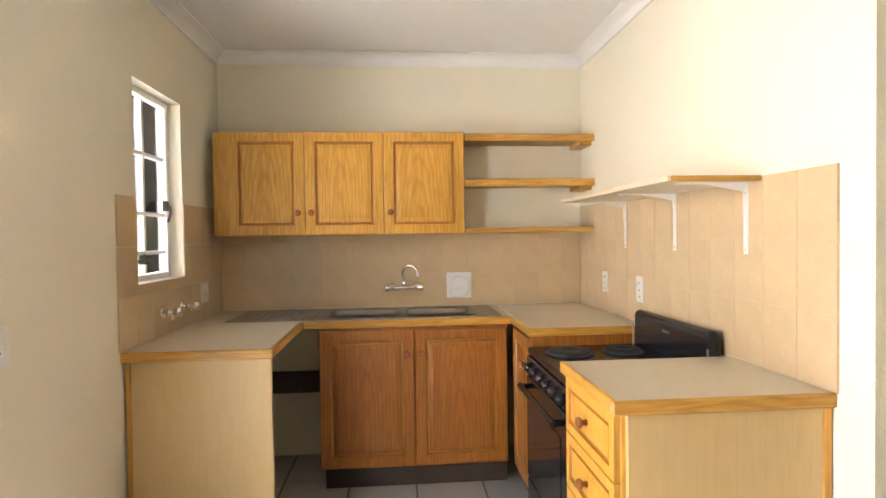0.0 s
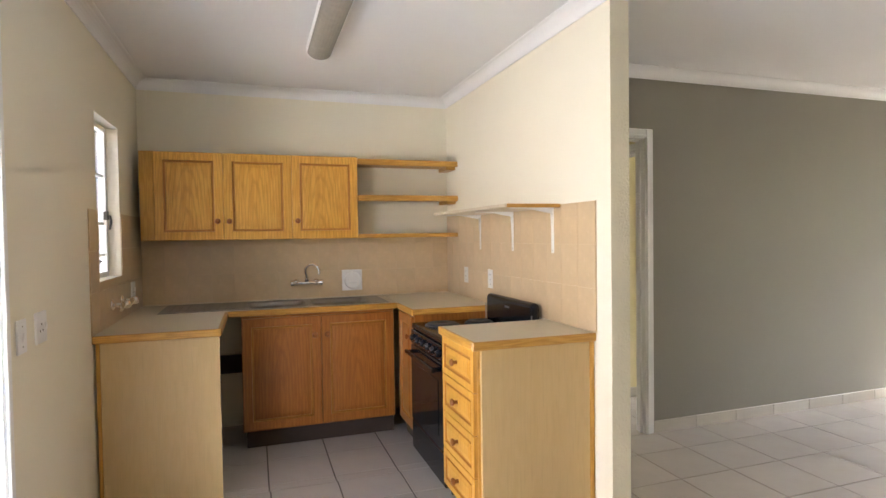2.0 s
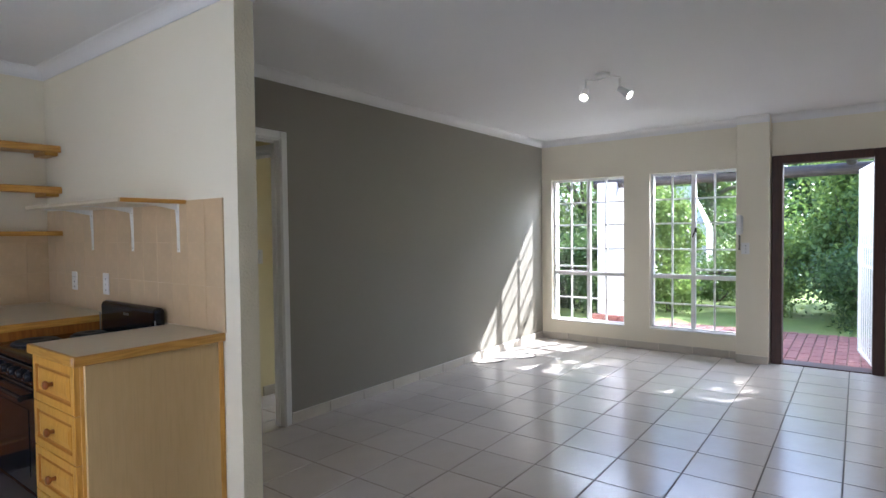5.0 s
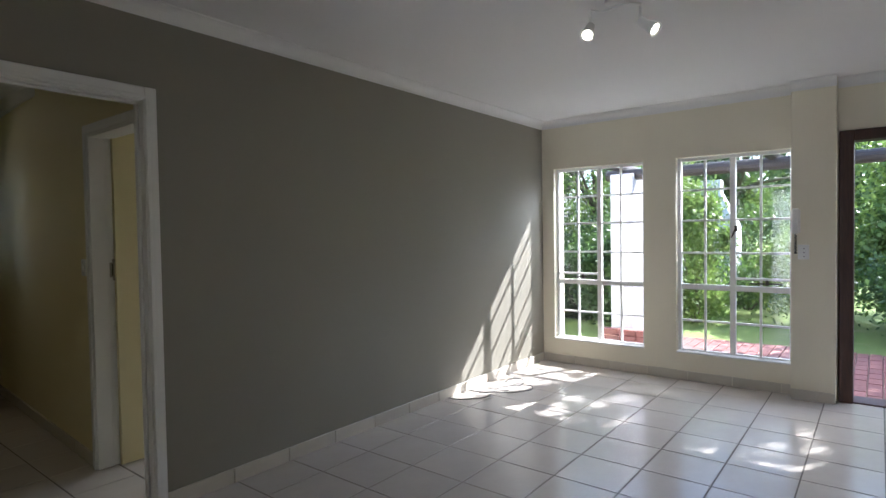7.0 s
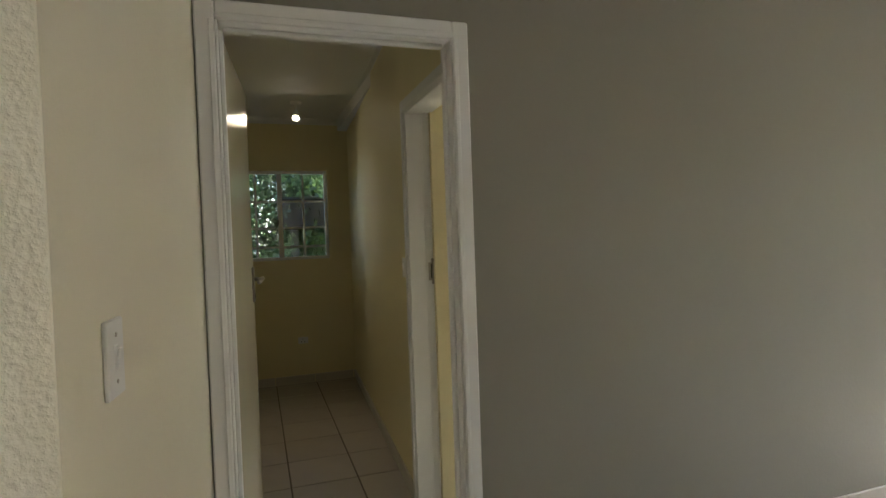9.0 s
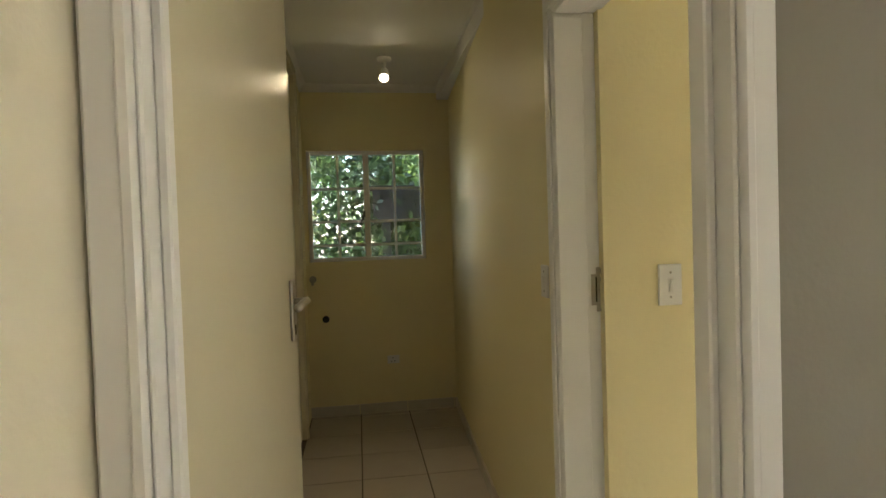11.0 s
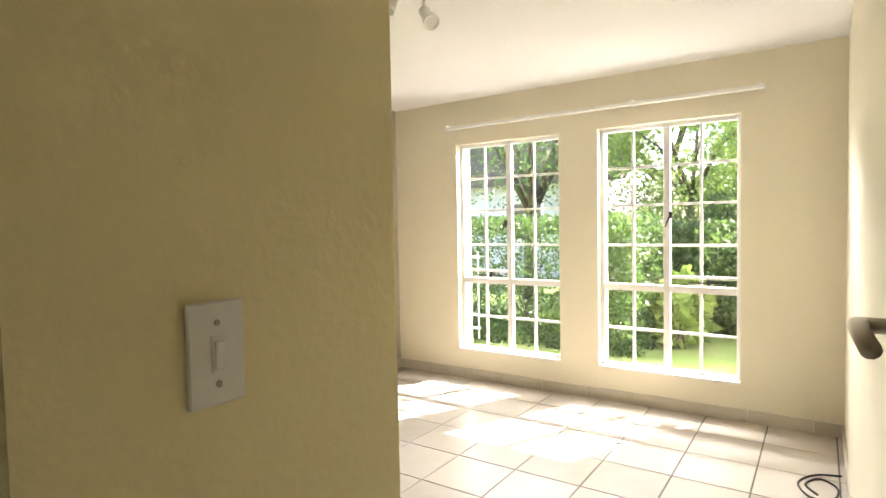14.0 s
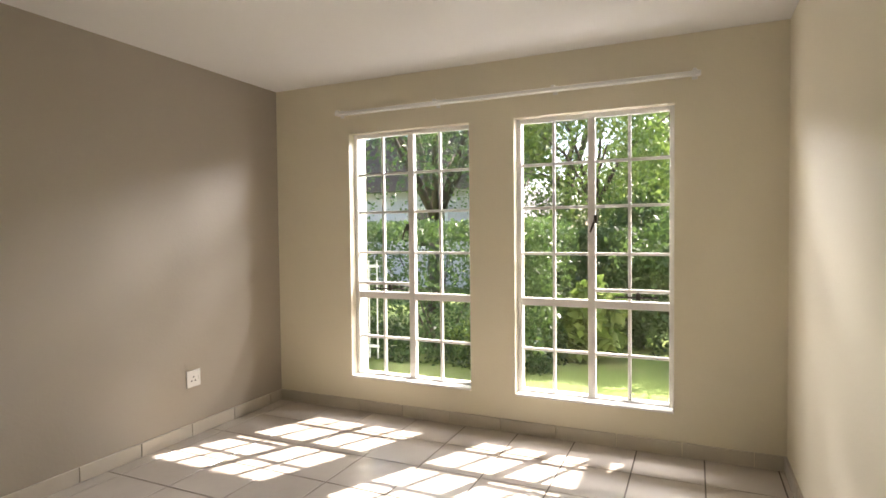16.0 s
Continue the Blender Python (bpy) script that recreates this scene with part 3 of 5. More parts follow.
# bedroom door
BF = door_frame("door_frame_2", "white enamelled steel frame of the bedroom door", Matrix.Translation((PW0, BD[1], 0)) @ Matrix.Rotation(radians(-90), 4, "Z"), BD[1] - BD[0], 1.945, PW1 - PW0, far=False, stop=(-0.10, 0.68, 0.005))
st = part("strike_plate", join(boxes((0.008, 0.0105, 0.099, 0.116, 1.102, 1.228), bevel=0.001), boxes((0.008, 0.0100, 0.084, 0.099, 1.12, 1.208), bevel=0.0008),
                               tube([(0.012, 0.112, 1.106), (0.020, 0.116, 1.125), (0.021, 0.117, 1.165), (0.020, 0.116, 1.205), (0.012, 0.112, 1.224)], 0.006, 8),
                               boxes((0.0105, 0.017, 0.108, 0.128, 1.188, 1.200), bevel=0.001)), BRASS, BF, "worn metal strike plate with a bent lip")
part("strike_hole", boxes((0.0105, 0.0112, 0.0965, 0.1005, 1.13, 1.20)), BLACK, st)
part("catch", boxes((0.0100, 0.0115, 0.086, 0.0935, 1.127, 1.203), bevel=0.0005), BRASS, st)
door_leaf("door_2", "cream flush bedroom door folded back against the wall", pose(PW1 + 0.03, GW1 + 0.004, 0, 0, 0, 0.3), 0.70, 1.92, 0.57, z=1.19, to=-1)
# tall closed door on the left of the passage; its handle is gone, a keyhole plate remains
door_frame("door_frame_3", "cream enamelled frame of a tall closed passage door", Matrix.Translation((PIER_R, CD[0], 0)) @ Matrix.Rotation(radians(90), 4, "Z"), CD[1] - CD[0], 2.415, 0.11, material=DOORPAINT, fw=0.045)
d3 = new("door_3")
d3.matrix_world = Matrix.Translation((PIER_R - 0.020, CD[0] + 0.011, 0)) @ Matrix.Rotation(radians(90), 4, "Z")
tagged(d3, "tall glossy cream flush door, closed, without a handle", "door", kind="structure")
part("leaf", boxes((0, CD[1] - CD[0] - 0.022, 0, 0.016, 0.008, 2.404), bevel=0.002), DOORPAINT, d3)
kp = part("keyhole_plate", lathe([(0.022, 0.0), (0.022, -0.004), (0.018, -0.006), (0.0, -0.006)], 18, "y", (0.075, 0, 1.14)), WHITE, d3, "white round keyhole plate")
part("keyhole", lathe([(0.006, -0.006), (0.006, -0.0066), (0.0, -0.0066)], 12, "y", (0.078, 0, 1.142)), BLACK, kp)
# side door of the kitchen
door_frame("door_frame_4", "white frame of the kitchen's outside door", Matrix.Translation((KL, LD[0], 0)) @ Matrix.Rotation(radians(90), 4, "Z"), LD[1] - LD[0], 2.09, 0.14)
sl = part("strike_plate", boxes((LD[1] - LD[0] - 0.0105, LD[1] - LD[0] - 0.008, 0.02, 0.055, 1.05, 1.22), bevel=0.0008), BRASS, bpy.data.objects["door_frame_4"], "metal strike plate")
# entrance
EF = new("door_frame_5")
EF.location = (FX, ED[1], 0)
tagged(EF, "dark stained timber frame of the entrance door", "door frame", kind="structure")
W = ED[1] - ED[0]
for nm, sp in (("jamb", (-0.03, 0.13, -0.062, 0.03, 0, 2.08)), ("jamb", (-0.03, 0.13, -W - 0.03, -W + 0.062, 0, 2.08)), ("head", (-0.03, 0.13, -W + 0.062, -0.062, 2.0, 2.08))):
    part(nm, boxes(sp, bevel=0.006), BROWN, EF)
part("threshold", boxes((-0.01, 0.2, -W + 0.062, -0.062, -0.05, 0.012), bevel=0.004), BROWN, EF)


def security_gate():
    ob = thing("security_gate", "white steel security gate folded open outside the entrance", "gate", (FX1 + 0.03, ED[0] + 0.05, 0), 8)
    w, h = 0.80, 1.98
    part("gate_frame", boxes((0, 0.025, -0.012, 0.012, 0.02, h), (w - 0.025, w, -0.012, 0.012, 0.02, h), (0.025, w - 0.025, -0.012, 0.012, 0.02, 0.045), (0.025, w - 0.025, -0.012, 0.012, h - 0.025, h), (0.025, w - 0.025, -0.012, 0.012, 0.95, 0.975), (0.025, w - 0.025, -0.012, 0.012, 1.15, 1.175), bevel=0.002), WHITE, ob)
    for i in range(1, 7):
        x = w * i / 7
        part("bar", tube([(x, 0, 0.045), (x, 0, h - 0.025)], 0.007, 8), WHITE, ob)
    lk = part("lock_box", boxes((w - 0.12, w - 0.025, -0.022, 0.022, 0.977, 1.148), bevel=0.003), WHITE, ob)
    part("handle", tube([(w - 0.07, -0.022, 1.06), (w - 0.07, -0.06, 1.06), (w - 0.15, -0.06, 1.06)], 0.008, 8), BRASS, lk)


security_gate()


# ---- kitchen ----
TZ = 0.91


def shaped_panel(w, h, t=0.020, border=0.055):
    """Panelled door front: flat stiles, a stepped groove and a raised field. Local x across, z up, front at y = -t."""
    bm = bmesh.new()
    rings = [(0, -t + 0.002), (0.003, -t), (border, -t), (border + 0.004, -t + 0.009), (border + 0.012, -t + 0.010), (border + 0.016, -t + 0.004), (border + 0.034, -t + 0.001), (border + 0.038, -t)]
    loops = []
    for d, y in rings:
        loops.append([bm.verts.new(p) for p in ((d, y, d), (w - d, y, d), (w - d, y, h - d), (d, y, h - d))])
    back = [bm.verts.new(p) for p in ((0, 0, 0), (w, 0, 0), (w, 0, h), (0, 0, h))]
    for a, b in zip([back] + loops, loops):
        for i in range(4):
            bm.faces.new((a[i], a[(i + 1) % 4], b[(i + 1) % 4], b[i]))
    bm.faces.new(loops[-1])
    bm.faces.new(back)
    bmesh.ops.recalc_face_normals(bm, faces=bm.faces)
    return bm


def knob(parent, x, z, y=-0.020):
    """Turned wooden knob on a front."""
    bm = lathe([(0.010, 0), (0.008, -0.010), (0.009, -0.014), (0.017, -0.020), (0.0185, -0.026), (0.015, -0.032), (0.006, -0.035)], 16, "y", (x, y, z))
    part("knob", bm, KNOB, parent, "turned reddish wooden knob", True)


def front(name, parent, x, z, w, h, kx, kz, y=0.0, material=None):
    material = material or (OAK_PANEL if h > 0.3 else OAK)
    d = part(name, shaped_panel(w, h, border=0.055 if h > 0.3 else 0.032), material, parent)
    # the routed groove gets a darker oak that paints in its shade
    d.data.materials.append(GROOVE_SHADE)
    for p in d.data.polygons:
        if -0.0165 < p.center.y < -0.0100:
            p.material_index = 1
    d.location = (x, y, z)
    knob(d, kx, kz)
    return d


# wall cupboards
def wall_cupboard(x0, x1, knob_left, label):
    w = x1 - x0
    ob = thing("wall_cabinet", label, "cabinet", (x0, 3.12, 1.365), group="wall cabinets over the sink")
    part("body", boxes((0, w, 0, 0.26, 0, 0.59), bevel=0.002), OAK, ob)
    front("door", ob, 0.002, 0.002, w - 0.004, 0.586, 0.035 if knob_left else w - 0.04, 0.125)


wall_cupboard(-1.045, -0.62, False, "golden oak wall cabinet with one panelled door, beside the wall")
wall_cupboard(-0.62, -0.172, True, "golden oak wall cabinet with one panelled door, in the row's middle")
wall_cupboard(-0.172, 0.296, True, "golden oak wall cabinet with one panelled door, beside open shelves")
f = thing("filler_panel", "oak end panel closing the wall cabinets", "panel", (KL, 3.115, 1.365))
part("board", boxes((0.05, 0.134, 0, 0.26, 0, 0.59), bevel=0.002), OAK, f)

# open shelves
s = thing("open_shelf_unit", "golden oak open shelf unit with three bare shelves", "shelf", (0.298, 3.11, 1.365))
for z in (0.0, 0.285, 0.55):
    t = 0.022 if z == 0 else 0.024
    part("shelf", boxes((0, KR - 0.30, 0.012, 0.265, z, z + t), bevel=0.002), OAKX, s)
    part("shelf_edge", boxes((0, KR - 0.30, 0, 0.0125, z - (0.0 if z == 0 else 0.012), z + t + 0.008), bevel=0.004), OAKX, s)
    if z:
        b = bmesh.new()
        box(b, KR - 0.30 - 0.075, KR - 0.301, 0.05, 0.25, z - 0.030, z, bevel=0.003)
        part("cleat", b, OAKY, s)

# sink base
base = thing("sink_cabinet", "red-brown oak sink base cabinet with two panelled doors", "cabinet", (-0.519, 2.835, 0))
part("body", boxes((0, 1.002, 0, 0.02, 0.12, 0.868), (0, 0.018, 0.02, 0.53, 0.12, 0.868), (0.984, 1.002, 0.02, 0.53, 0.12, 0.868), (0.018, 0.984, 0.02, 0.53, 0.12, 0.138), bevel=0.001), OAKR, base)
front("door", base, 0.004, 0.13, 0.494, 0.725, 0.455, 0.60, material=OAKR)
front("door", base, 0.504, 0.13, 0.494, 0.725, 0.035, 0.60, material=OAKR)
part("plinth", boxes((0.02, 1.002, 0.045, 0.06, 0, 0.12)), KICK, base, "dark brown recessed plinth")

# end panel of the open bay on the left, and a dark board added at its back
e = thing("counter_end_panel", "pale maple panel carrying the end of the worktop", "panel", (KL, 2.137, 0))
part("board", boxes((0.03, 0.572, 0, 0.018, 0, 0.872), bevel=0.002), MELA, e)
part("edge_strip", boxes((0.012, 0.0295, -0.004, 0.018, 0, 0.872), bevel=0.002), OAK, e)
r = thing("bay_board", "dark board added across the empty appliance bay", "rail", (KL, KB - 0.05, 0.40))
part("board", boxes((0.012, 0.66, 0, 0.03, 0, 0.13), bevel=0.002), KICK, r)

# worktops
w = thing("worktop", "cream laminate worktop with oak edging along the sink wall", "worktop", (0, 0, TZ))
HX0, HX1, HY0, HY1 = -0.985, 0.452, 2.875, 3.30
part("top", boxes((KL + 0.001, -0.615, 2.135, 2.815, -0.034, 0), (KL + 0.001, -0.615, 2.815, KB - 0.001, -0.034, 0), (-0.615, 0.505, HY1, KB - 0.001, -0.034, 0),
                  (-0.615, 0.505, 2.832, HY0, -0.034, 0), (HX1, 0.505, HY0, HY1, -0.034, 0), (-0.615, HX1, HY0, HY1, -0.034, -0.030)), TOP, w)
part("oak_edge", boxes((KL + 0.001, -0.597, 2.117, 2.135, -0.038, 0.001), bevel=0.004), OAKX, w, "golden oak edge strip")
part("oak_edge", boxes((-0.615, -0.597, 2.135, 2.815, -0.038, 0.001), bevel=0.004), OAKY, w, "golden oak edge strip")
part("oak_edge", boxes((-0.597, 0.505, 2.815, 2.832, -0.038, 0.001), bevel=0.004), OAKX, w, "golden oak edge strip")
part("seal_strip", boxes((-1.165, KR - 0.02, KB - 0.018, KB - 0.009, 0.0005, 0.008), bevel=0.002), TOP, w)
w = thing("worktop", "cream laminate worktop with oak edging, in the corner beside the stove", "worktop", (0, 0, TZ))
part("top", boxes((0.522, KR - 0.001, 2.447, KB - 0.001, -0.034, -0.001)), TOP, w)
part("oak_edge", boxes((0.5055, KR - 0.001, 2.43, 2.447, -0.038, 0.0), bevel=0.004), OAKX, w, "golden oak edge strip")
part("oak_edge", boxes((0.5055, 0.522, 2.447, 2.83, -0.038, 0.0), bevel=0.004), OAKY, w, "golden oak edge strip")
w = thing("worktop", "cream laminate worktop with oak edging, on the drawer unit", "worktop", (0, 0, TZ))
part("top", boxes((0.475, KR - 0.001, 1.287, 1.752, -0.034, -0.001)), TOP, w)
part("oak_edge", boxes((0.457, KR - 0.001, 1.27, 1.287, -0.038, 0.001), bevel=0.004), OAKX, w, "golden oak edge strip")
part("oak_edge", boxes((0.457, 0.475, 1.287, 1.752, -0.038, 0.001), bevel=0.004), OAKY, w, "golden oak edge strip")

# corner base cabinet; its shade is put into the darker oak
c = thing("corner_cabinet", "oak base cabinet with one panelled door beside the stove, coloured dark as shaded", "cabinet", (0.528, 2.835, 0), -90)
part("body", boxes((0.0, 0.385, 0, 0.52, 0.12, 0.872), bevel=0.001), OAKR, c)
front("door", c, 0.045, 0.13, 0.335, 0.73, 0.30, 0.60, material=OAKR)
part("plinth", boxes((0.0, 0.385, 0.04, 0.055, 0, 0.12)), KICK, c, "dark brown recessed plinth")

# drawer unit
d = thing("drawer_unit", "four-drawer base unit with oak fronts and a pale maple side", "drawers", (0.492, 1.748, 0), -90)
part("body", boxes((0.0, 0.442, 0.0, 0.578, 0.10, 0.872), bevel=0.001), OAK, d)
part("side_panel", boxes((0.442, 0.458, 0.012, 0.56, 0.10, 0.872), bevel=0.001), MELA, d, "pale maple melamine side")
part("edge_strip", boxes((0.442, 0.461, 0.56, 0.585, 0.0, 0.872), bevel=0.002), OAK, d)
part("plinth", boxes((0.01, 0.445, 0.05, 0.57, 0, 0.10)), KICK, d, "dark brown recessed plinth")
for k in range(4):
    z = 0.108 + k * 0.1905
    front("drawer", d, 0.012, z, 0.425, 0.186, 0.2125, 0.093)


# stove
def stove():
    ob = thing("stove", "black enamelled electric stove with four solid plates", "stove", (0.505, 2.415, 0), -90)
    W, D, HZ = 0.648, 0.555, 0.83
    part("body", boxes((0, W, 0.012, D, 0.04, HZ - 0.035), bevel=0.006), BLACK, ob)
    part("hob", boxes((-0.004, W + 0.004, -0.006, D, HZ - 0.035, HZ), bevel=0.010, seg=2), BLACK, ob)
    for px, py, r in ((0.17, 0.14, 0.095), (0.48, 0.14, 0.078), (0.17, 0.38, 0.078), (0.48, 0.38, 0.095)):
        p = part("hot_plate", lathe([(r, HZ + 0.001), (r, HZ + 0.012), (r - 0.006, HZ + 0.016), (r * 0.35, HZ + 0.016), (r * 0.3, HZ + 0.013), (0, HZ + 0.013)], 28, "z", (px, py, 0)), IRON, ob, "matt cast iron plate", True)
        part("trim_ring", lathe([(r + 0.012, HZ + 0.0005), (r + 0.010, HZ + 0.006), (r + 0.001, HZ + 0.006), (r + 0.001, HZ + 0.0005)], 28, "z", (px, py, 0)), IRON, p)
    bg = part("backguard", boxes((0.0, W, D - 0.055, D, HZ - 0.02, HZ + 0.165), bevel=0.028, seg=4), BLACK, ob)
    part("badge", boxes((W / 2 - 0.03, W / 2 + 0.03, D - 0.0565, D - 0.0545, HZ + 0.105, HZ + 0.117), bevel=0.0005), STEEL, bg)
    for x in (0.0, W - 0.012):
        part("corner_trim", boxes((x, x + 0.012, D - 0.058, D - 0.054, HZ + 0.0, HZ + 0.10), bevel=0.001), STEEL, bg)
    cp = part("control_panel", boxes((0.004, W - 0.004, -0.012, 0.012, HZ - 0.125, HZ - 0.037), bevel=0.004), BLACK, ob)
    for i in range(6):
        x = 0.07 + i * 0.101
        k = part("dial", lathe([(0.021, -0.012), (0.021, -0.018), (0.017, -0.034), (0.014, -0.036)], 18, "y", (x, 0, HZ - 0.08)), BLACK, cp, "", True)
        part("pointer", boxes((x - 0.001, x + 0.001, -0.0375, -0.0355, HZ - 0.078, HZ - 0.066)), STEEL, k)
        part("marking", boxes((x - 0.007, x + 0.007, -0.0125, -0.0118, HZ - 0.112, HZ - 0.110)), STEEL, cp)
    dr = part("oven_door", boxes((0.006, W - 0.006, -0.014, 0.012, 0.235, HZ - 0.13), bevel=0.006), BLACK, ob)
    part("oven_window", boxes((0.10, W - 0.10, -0.0165, -0.0138, 0.30, HZ - 0.23), bevel=0.001), DARKGLASS, dr, "dark oven glass")
    part("door_handle", join(tube([(0.05, -0.055, HZ - 0.165), (W - 0.05, -0.055, HZ - 0.165)], 0.013, 12), boxes((0.06, 0.085, -0.055, -0.012, HZ - 0.175, HZ - 0.155), (W - 0.085, W - 0.06, -0.055, -0.012, HZ - 0.175, HZ - 0.155), bevel=0.003)), BLACK, dr)
    part("warmer_drawer", boxes((0.006, W - 0.006, -0.012, 0.012, 0.05, 0.228), bevel=0.006), BLACK, ob)
    for x in (0.04, W - 0.04):
        for y in (0.05, D - 0.05):
            part("foot", lathe([(0.018, 0), (0.018, 0.042)], 12, "z", (x, y, 0)), IRON, ob)


stove()


# sink with two bowls and a drainer
def sink():
    ob = thing("sink", "stainless steel double bowl sink with a ribbed drainer", "sink", (0, 0, TZ))
    rim = bmesh.new()
    x0, x1, y0, y1 = HX0 - 0.02, HX1 + 0.01, HY0 - 0.012, HY1 + 0.012
    bowls = ((-0.478, -0.098), (-0.055, 0.325))
    by0, by1 = HY0 + 0.035, HY1 - 0.085
    xs = sorted({x0, x1, *[b for p in bowls for b in p]})
    for i in range(len(xs) - 1):
        a, b = xs[i], xs[i + 1]
        inb = any(p[0] <= a and b <= p[1] for p in bowls)
        for ya, yb in (((y0, by0), (by1, y1)) if inb else ((y0, y1),)):
            box(rim, a, b, ya, yb, 0.0015, 0.005)
    part("rim", rim, STEEL, ob)
    for i in range(9):
        x = -0.96 + i * 0.048
        part("drainer_rib", boxes((x, x + 0.018, HY0 + 0.04, HY1 - 0.03, 0.0045, 0.0085), bevel=0.002), STEEL, ob)
    for a, b in bowls:
        bm = bmesh.new()
        cx, cy, hw, hd = (a + b) / 2, (by0 + by1) / 2, (b - a) / 2, (by1 - by0) / 2
        loops = []
        for ins, z in ((-0.014, 0.0055), (-0.008, 0.010), (0.0, 0.006), (0.006, -0.006), (0.012, -0.022), (0.026, -0.0275)):
            loop = []
            for k in range(32):
                t = 2 * math.pi * k / 32
                ex = 0.28
                ux = math.copysign(abs(math.cos(t)) ** ex, math.cos(t))
                uy = math.copysign(abs(math.sin(t)) ** ex, math.sin(t))
                loop.append(bm.verts.new((cx + ux * (hw - ins), cy + uy * (hd - ins), z)))
            loops.append(loop)
        for p, q in zip(loops, loops[1:]):
            for k in range(32):
                bm.faces.new((p[k], p[(k + 1) % 32], q[(k + 1) % 32], q[k]))
        bm.faces.new(loops[-1])
        bmesh.ops.recalc_face_normals(bm, faces=bm.faces)
        bo = part("bowl", bm, STEEL, ob, "", True)
        part("drain", lathe([(0.040, -0.027), (0.040, -0.025), (0.030, -0.0245), (0.0, -0.026)], 20, "z", (cx, cy, 0)), CHROME, bo)


sink()


def mixer():
    ob = thing("wall_mixer_tap", "chrome wall-mounted sink mixer with a swan neck", "tap", (-0.062, KB - 0.0075, 1.035))
    part("body", join(tube([(-0.075, -0.055, 0), (0.075, -0.055, 0)], 0.013, 12), tube([(-0.075, -0.004, 0), (-0.075, -0.055, 0)], 0.011, 10), tube([(0.075, -0.004, 0), (0.075, -0.055, 0)], 0.011, 10)), CHROME, ob, "", True)
    for x in (-0.075, 0.075):
        part("flange", lathe([(0.026, 0), (0.024, -0.006), (0.012, -0.012)], 18, "y", (x, 0, 0)), CHROME, ob, "", True)
        s = 1 if x > 0 else -1
        part("handle", lathe([(0.012, 0), (0.013, s * 0.012), (0.022, s * 0.02), (0.024, s * 0.036), (0.018, s * 0.044), (0.004, s * 0.046)], 14, "x", (x, -0.055, 0)), CHROME, ob, "", True)
    pts = [(0, -0.055, 0.0), (0, -0.055, 0.05)]
    for k in range(11):
        a = radians(180 - k * 20)
        pts.append((0.035 + 0.05 * math.cos(a) * 0.95, -0.075 - 0.008 * k, 0.085 + 0.055 * math.sin(a)))
    part("spout", join(lathe([(0.016, 0.008), (0.014, 0.03), (0.010, 0.04)], 14, "z", (0, -0.055, 0)), tube(pts, 0.0085, 10)), CHROME, ob, "", True)


mixer()


def machine_tap(y, z=1.02):
    ob = thing("appliance_tap", "chrome wall tap for an appliance", "tap", (KL + 0.0075, y, z), group="appliance taps")
    part("flange", lathe([(0.030, 0), (0.028, 0.006), (0.012, 0.014)], 18, "x"), CHROME, ob, "", True)
    part("body", join(tube([(0.0, 0, 0), (0.05, 0, 0)], 0.012, 10), tube([(0.042, 0, 0.0), (0.046, 0, -0.035)], 0.010, 10)), CHROME, ob, "", True)
    part("handle", lathe([(0.013, 0.05), (0.021, 0.056), (0.022, 0.082), (0.014, 0.09)], 14, "x"), CHROME, ob, "", True)


machine_tap(2.50)
machine_tap(2.735)


# plates on walls: local x across, y out of the wall (towards -y), z up
def plate(name, label, m, w, h, kind, cat="switch"):
    ob = new(name)
    ob.matrix_world = m
    tagged(ob, label, cat)
    part("plate", boxes((-w / 2, w / 2, -0.008, 0, -h / 2, h / 2), bevel=0.002), PLASTIC, ob)
    for z in (h * 0.30, -h * 0.30):
        if kind == "rocker":
            part("screw", lathe([(0.0035, -0.008), (0.0035, -0.0092)], 10, "y", (0, 0, z)), BRASS, ob)
    if kind == "rocker":
        part("surround", boxes((-0.0085, 0.0085, -0.0095, -0.0078, -0.021, 0.021), bevel=0.001), PLASTIC, ob)
        r = part("rocker", boxes((-0.006, 0.006, -0.014, -0.0092, -0.017, 0.017), bevel=0.0015), PLASTIC, ob)
        r.rotation_euler = (radians(7), 0, 0)
    elif kind == "socket":
        for x, z in ((-0.018, -0.012), (0.010, -0.012), (-0.004, 0.012)):
            part("socket_hole", lathe([(0.0042, -0.0081), (0.0042, -0.0088)], 10, "y", (x * w / 0.11, 0, z)), BLACK, ob)
        part("rocker", boxes((w * 0.30, w * 0.42, -0.0125, -0.008, -0.010, 0.014), bevel=0.001), PLASTIC, ob)
    elif kind == "tall":
        for z in (0.028, -0.005, -0.036):
            part("socket_hole", lathe([(0.0042, -0.0081), (0.0042, -0.0088)], 10, "y", (0.004, 0, z)), BLACK, ob)
        part("rocker", boxes((-0.02, -0.010, -0.0125, -0.008, 0.012, 0.036), bevel=0.001), PLASTIC, ob)
    return ob


def on_x(x, y, z, sign):
    """A plate's pose on a wall across x that faces +x (sign 1) or -x."""
    return Matrix.Translation((x, y, z)) @ Matrix.Rotation(radians(90 * sign), 4, "Z")


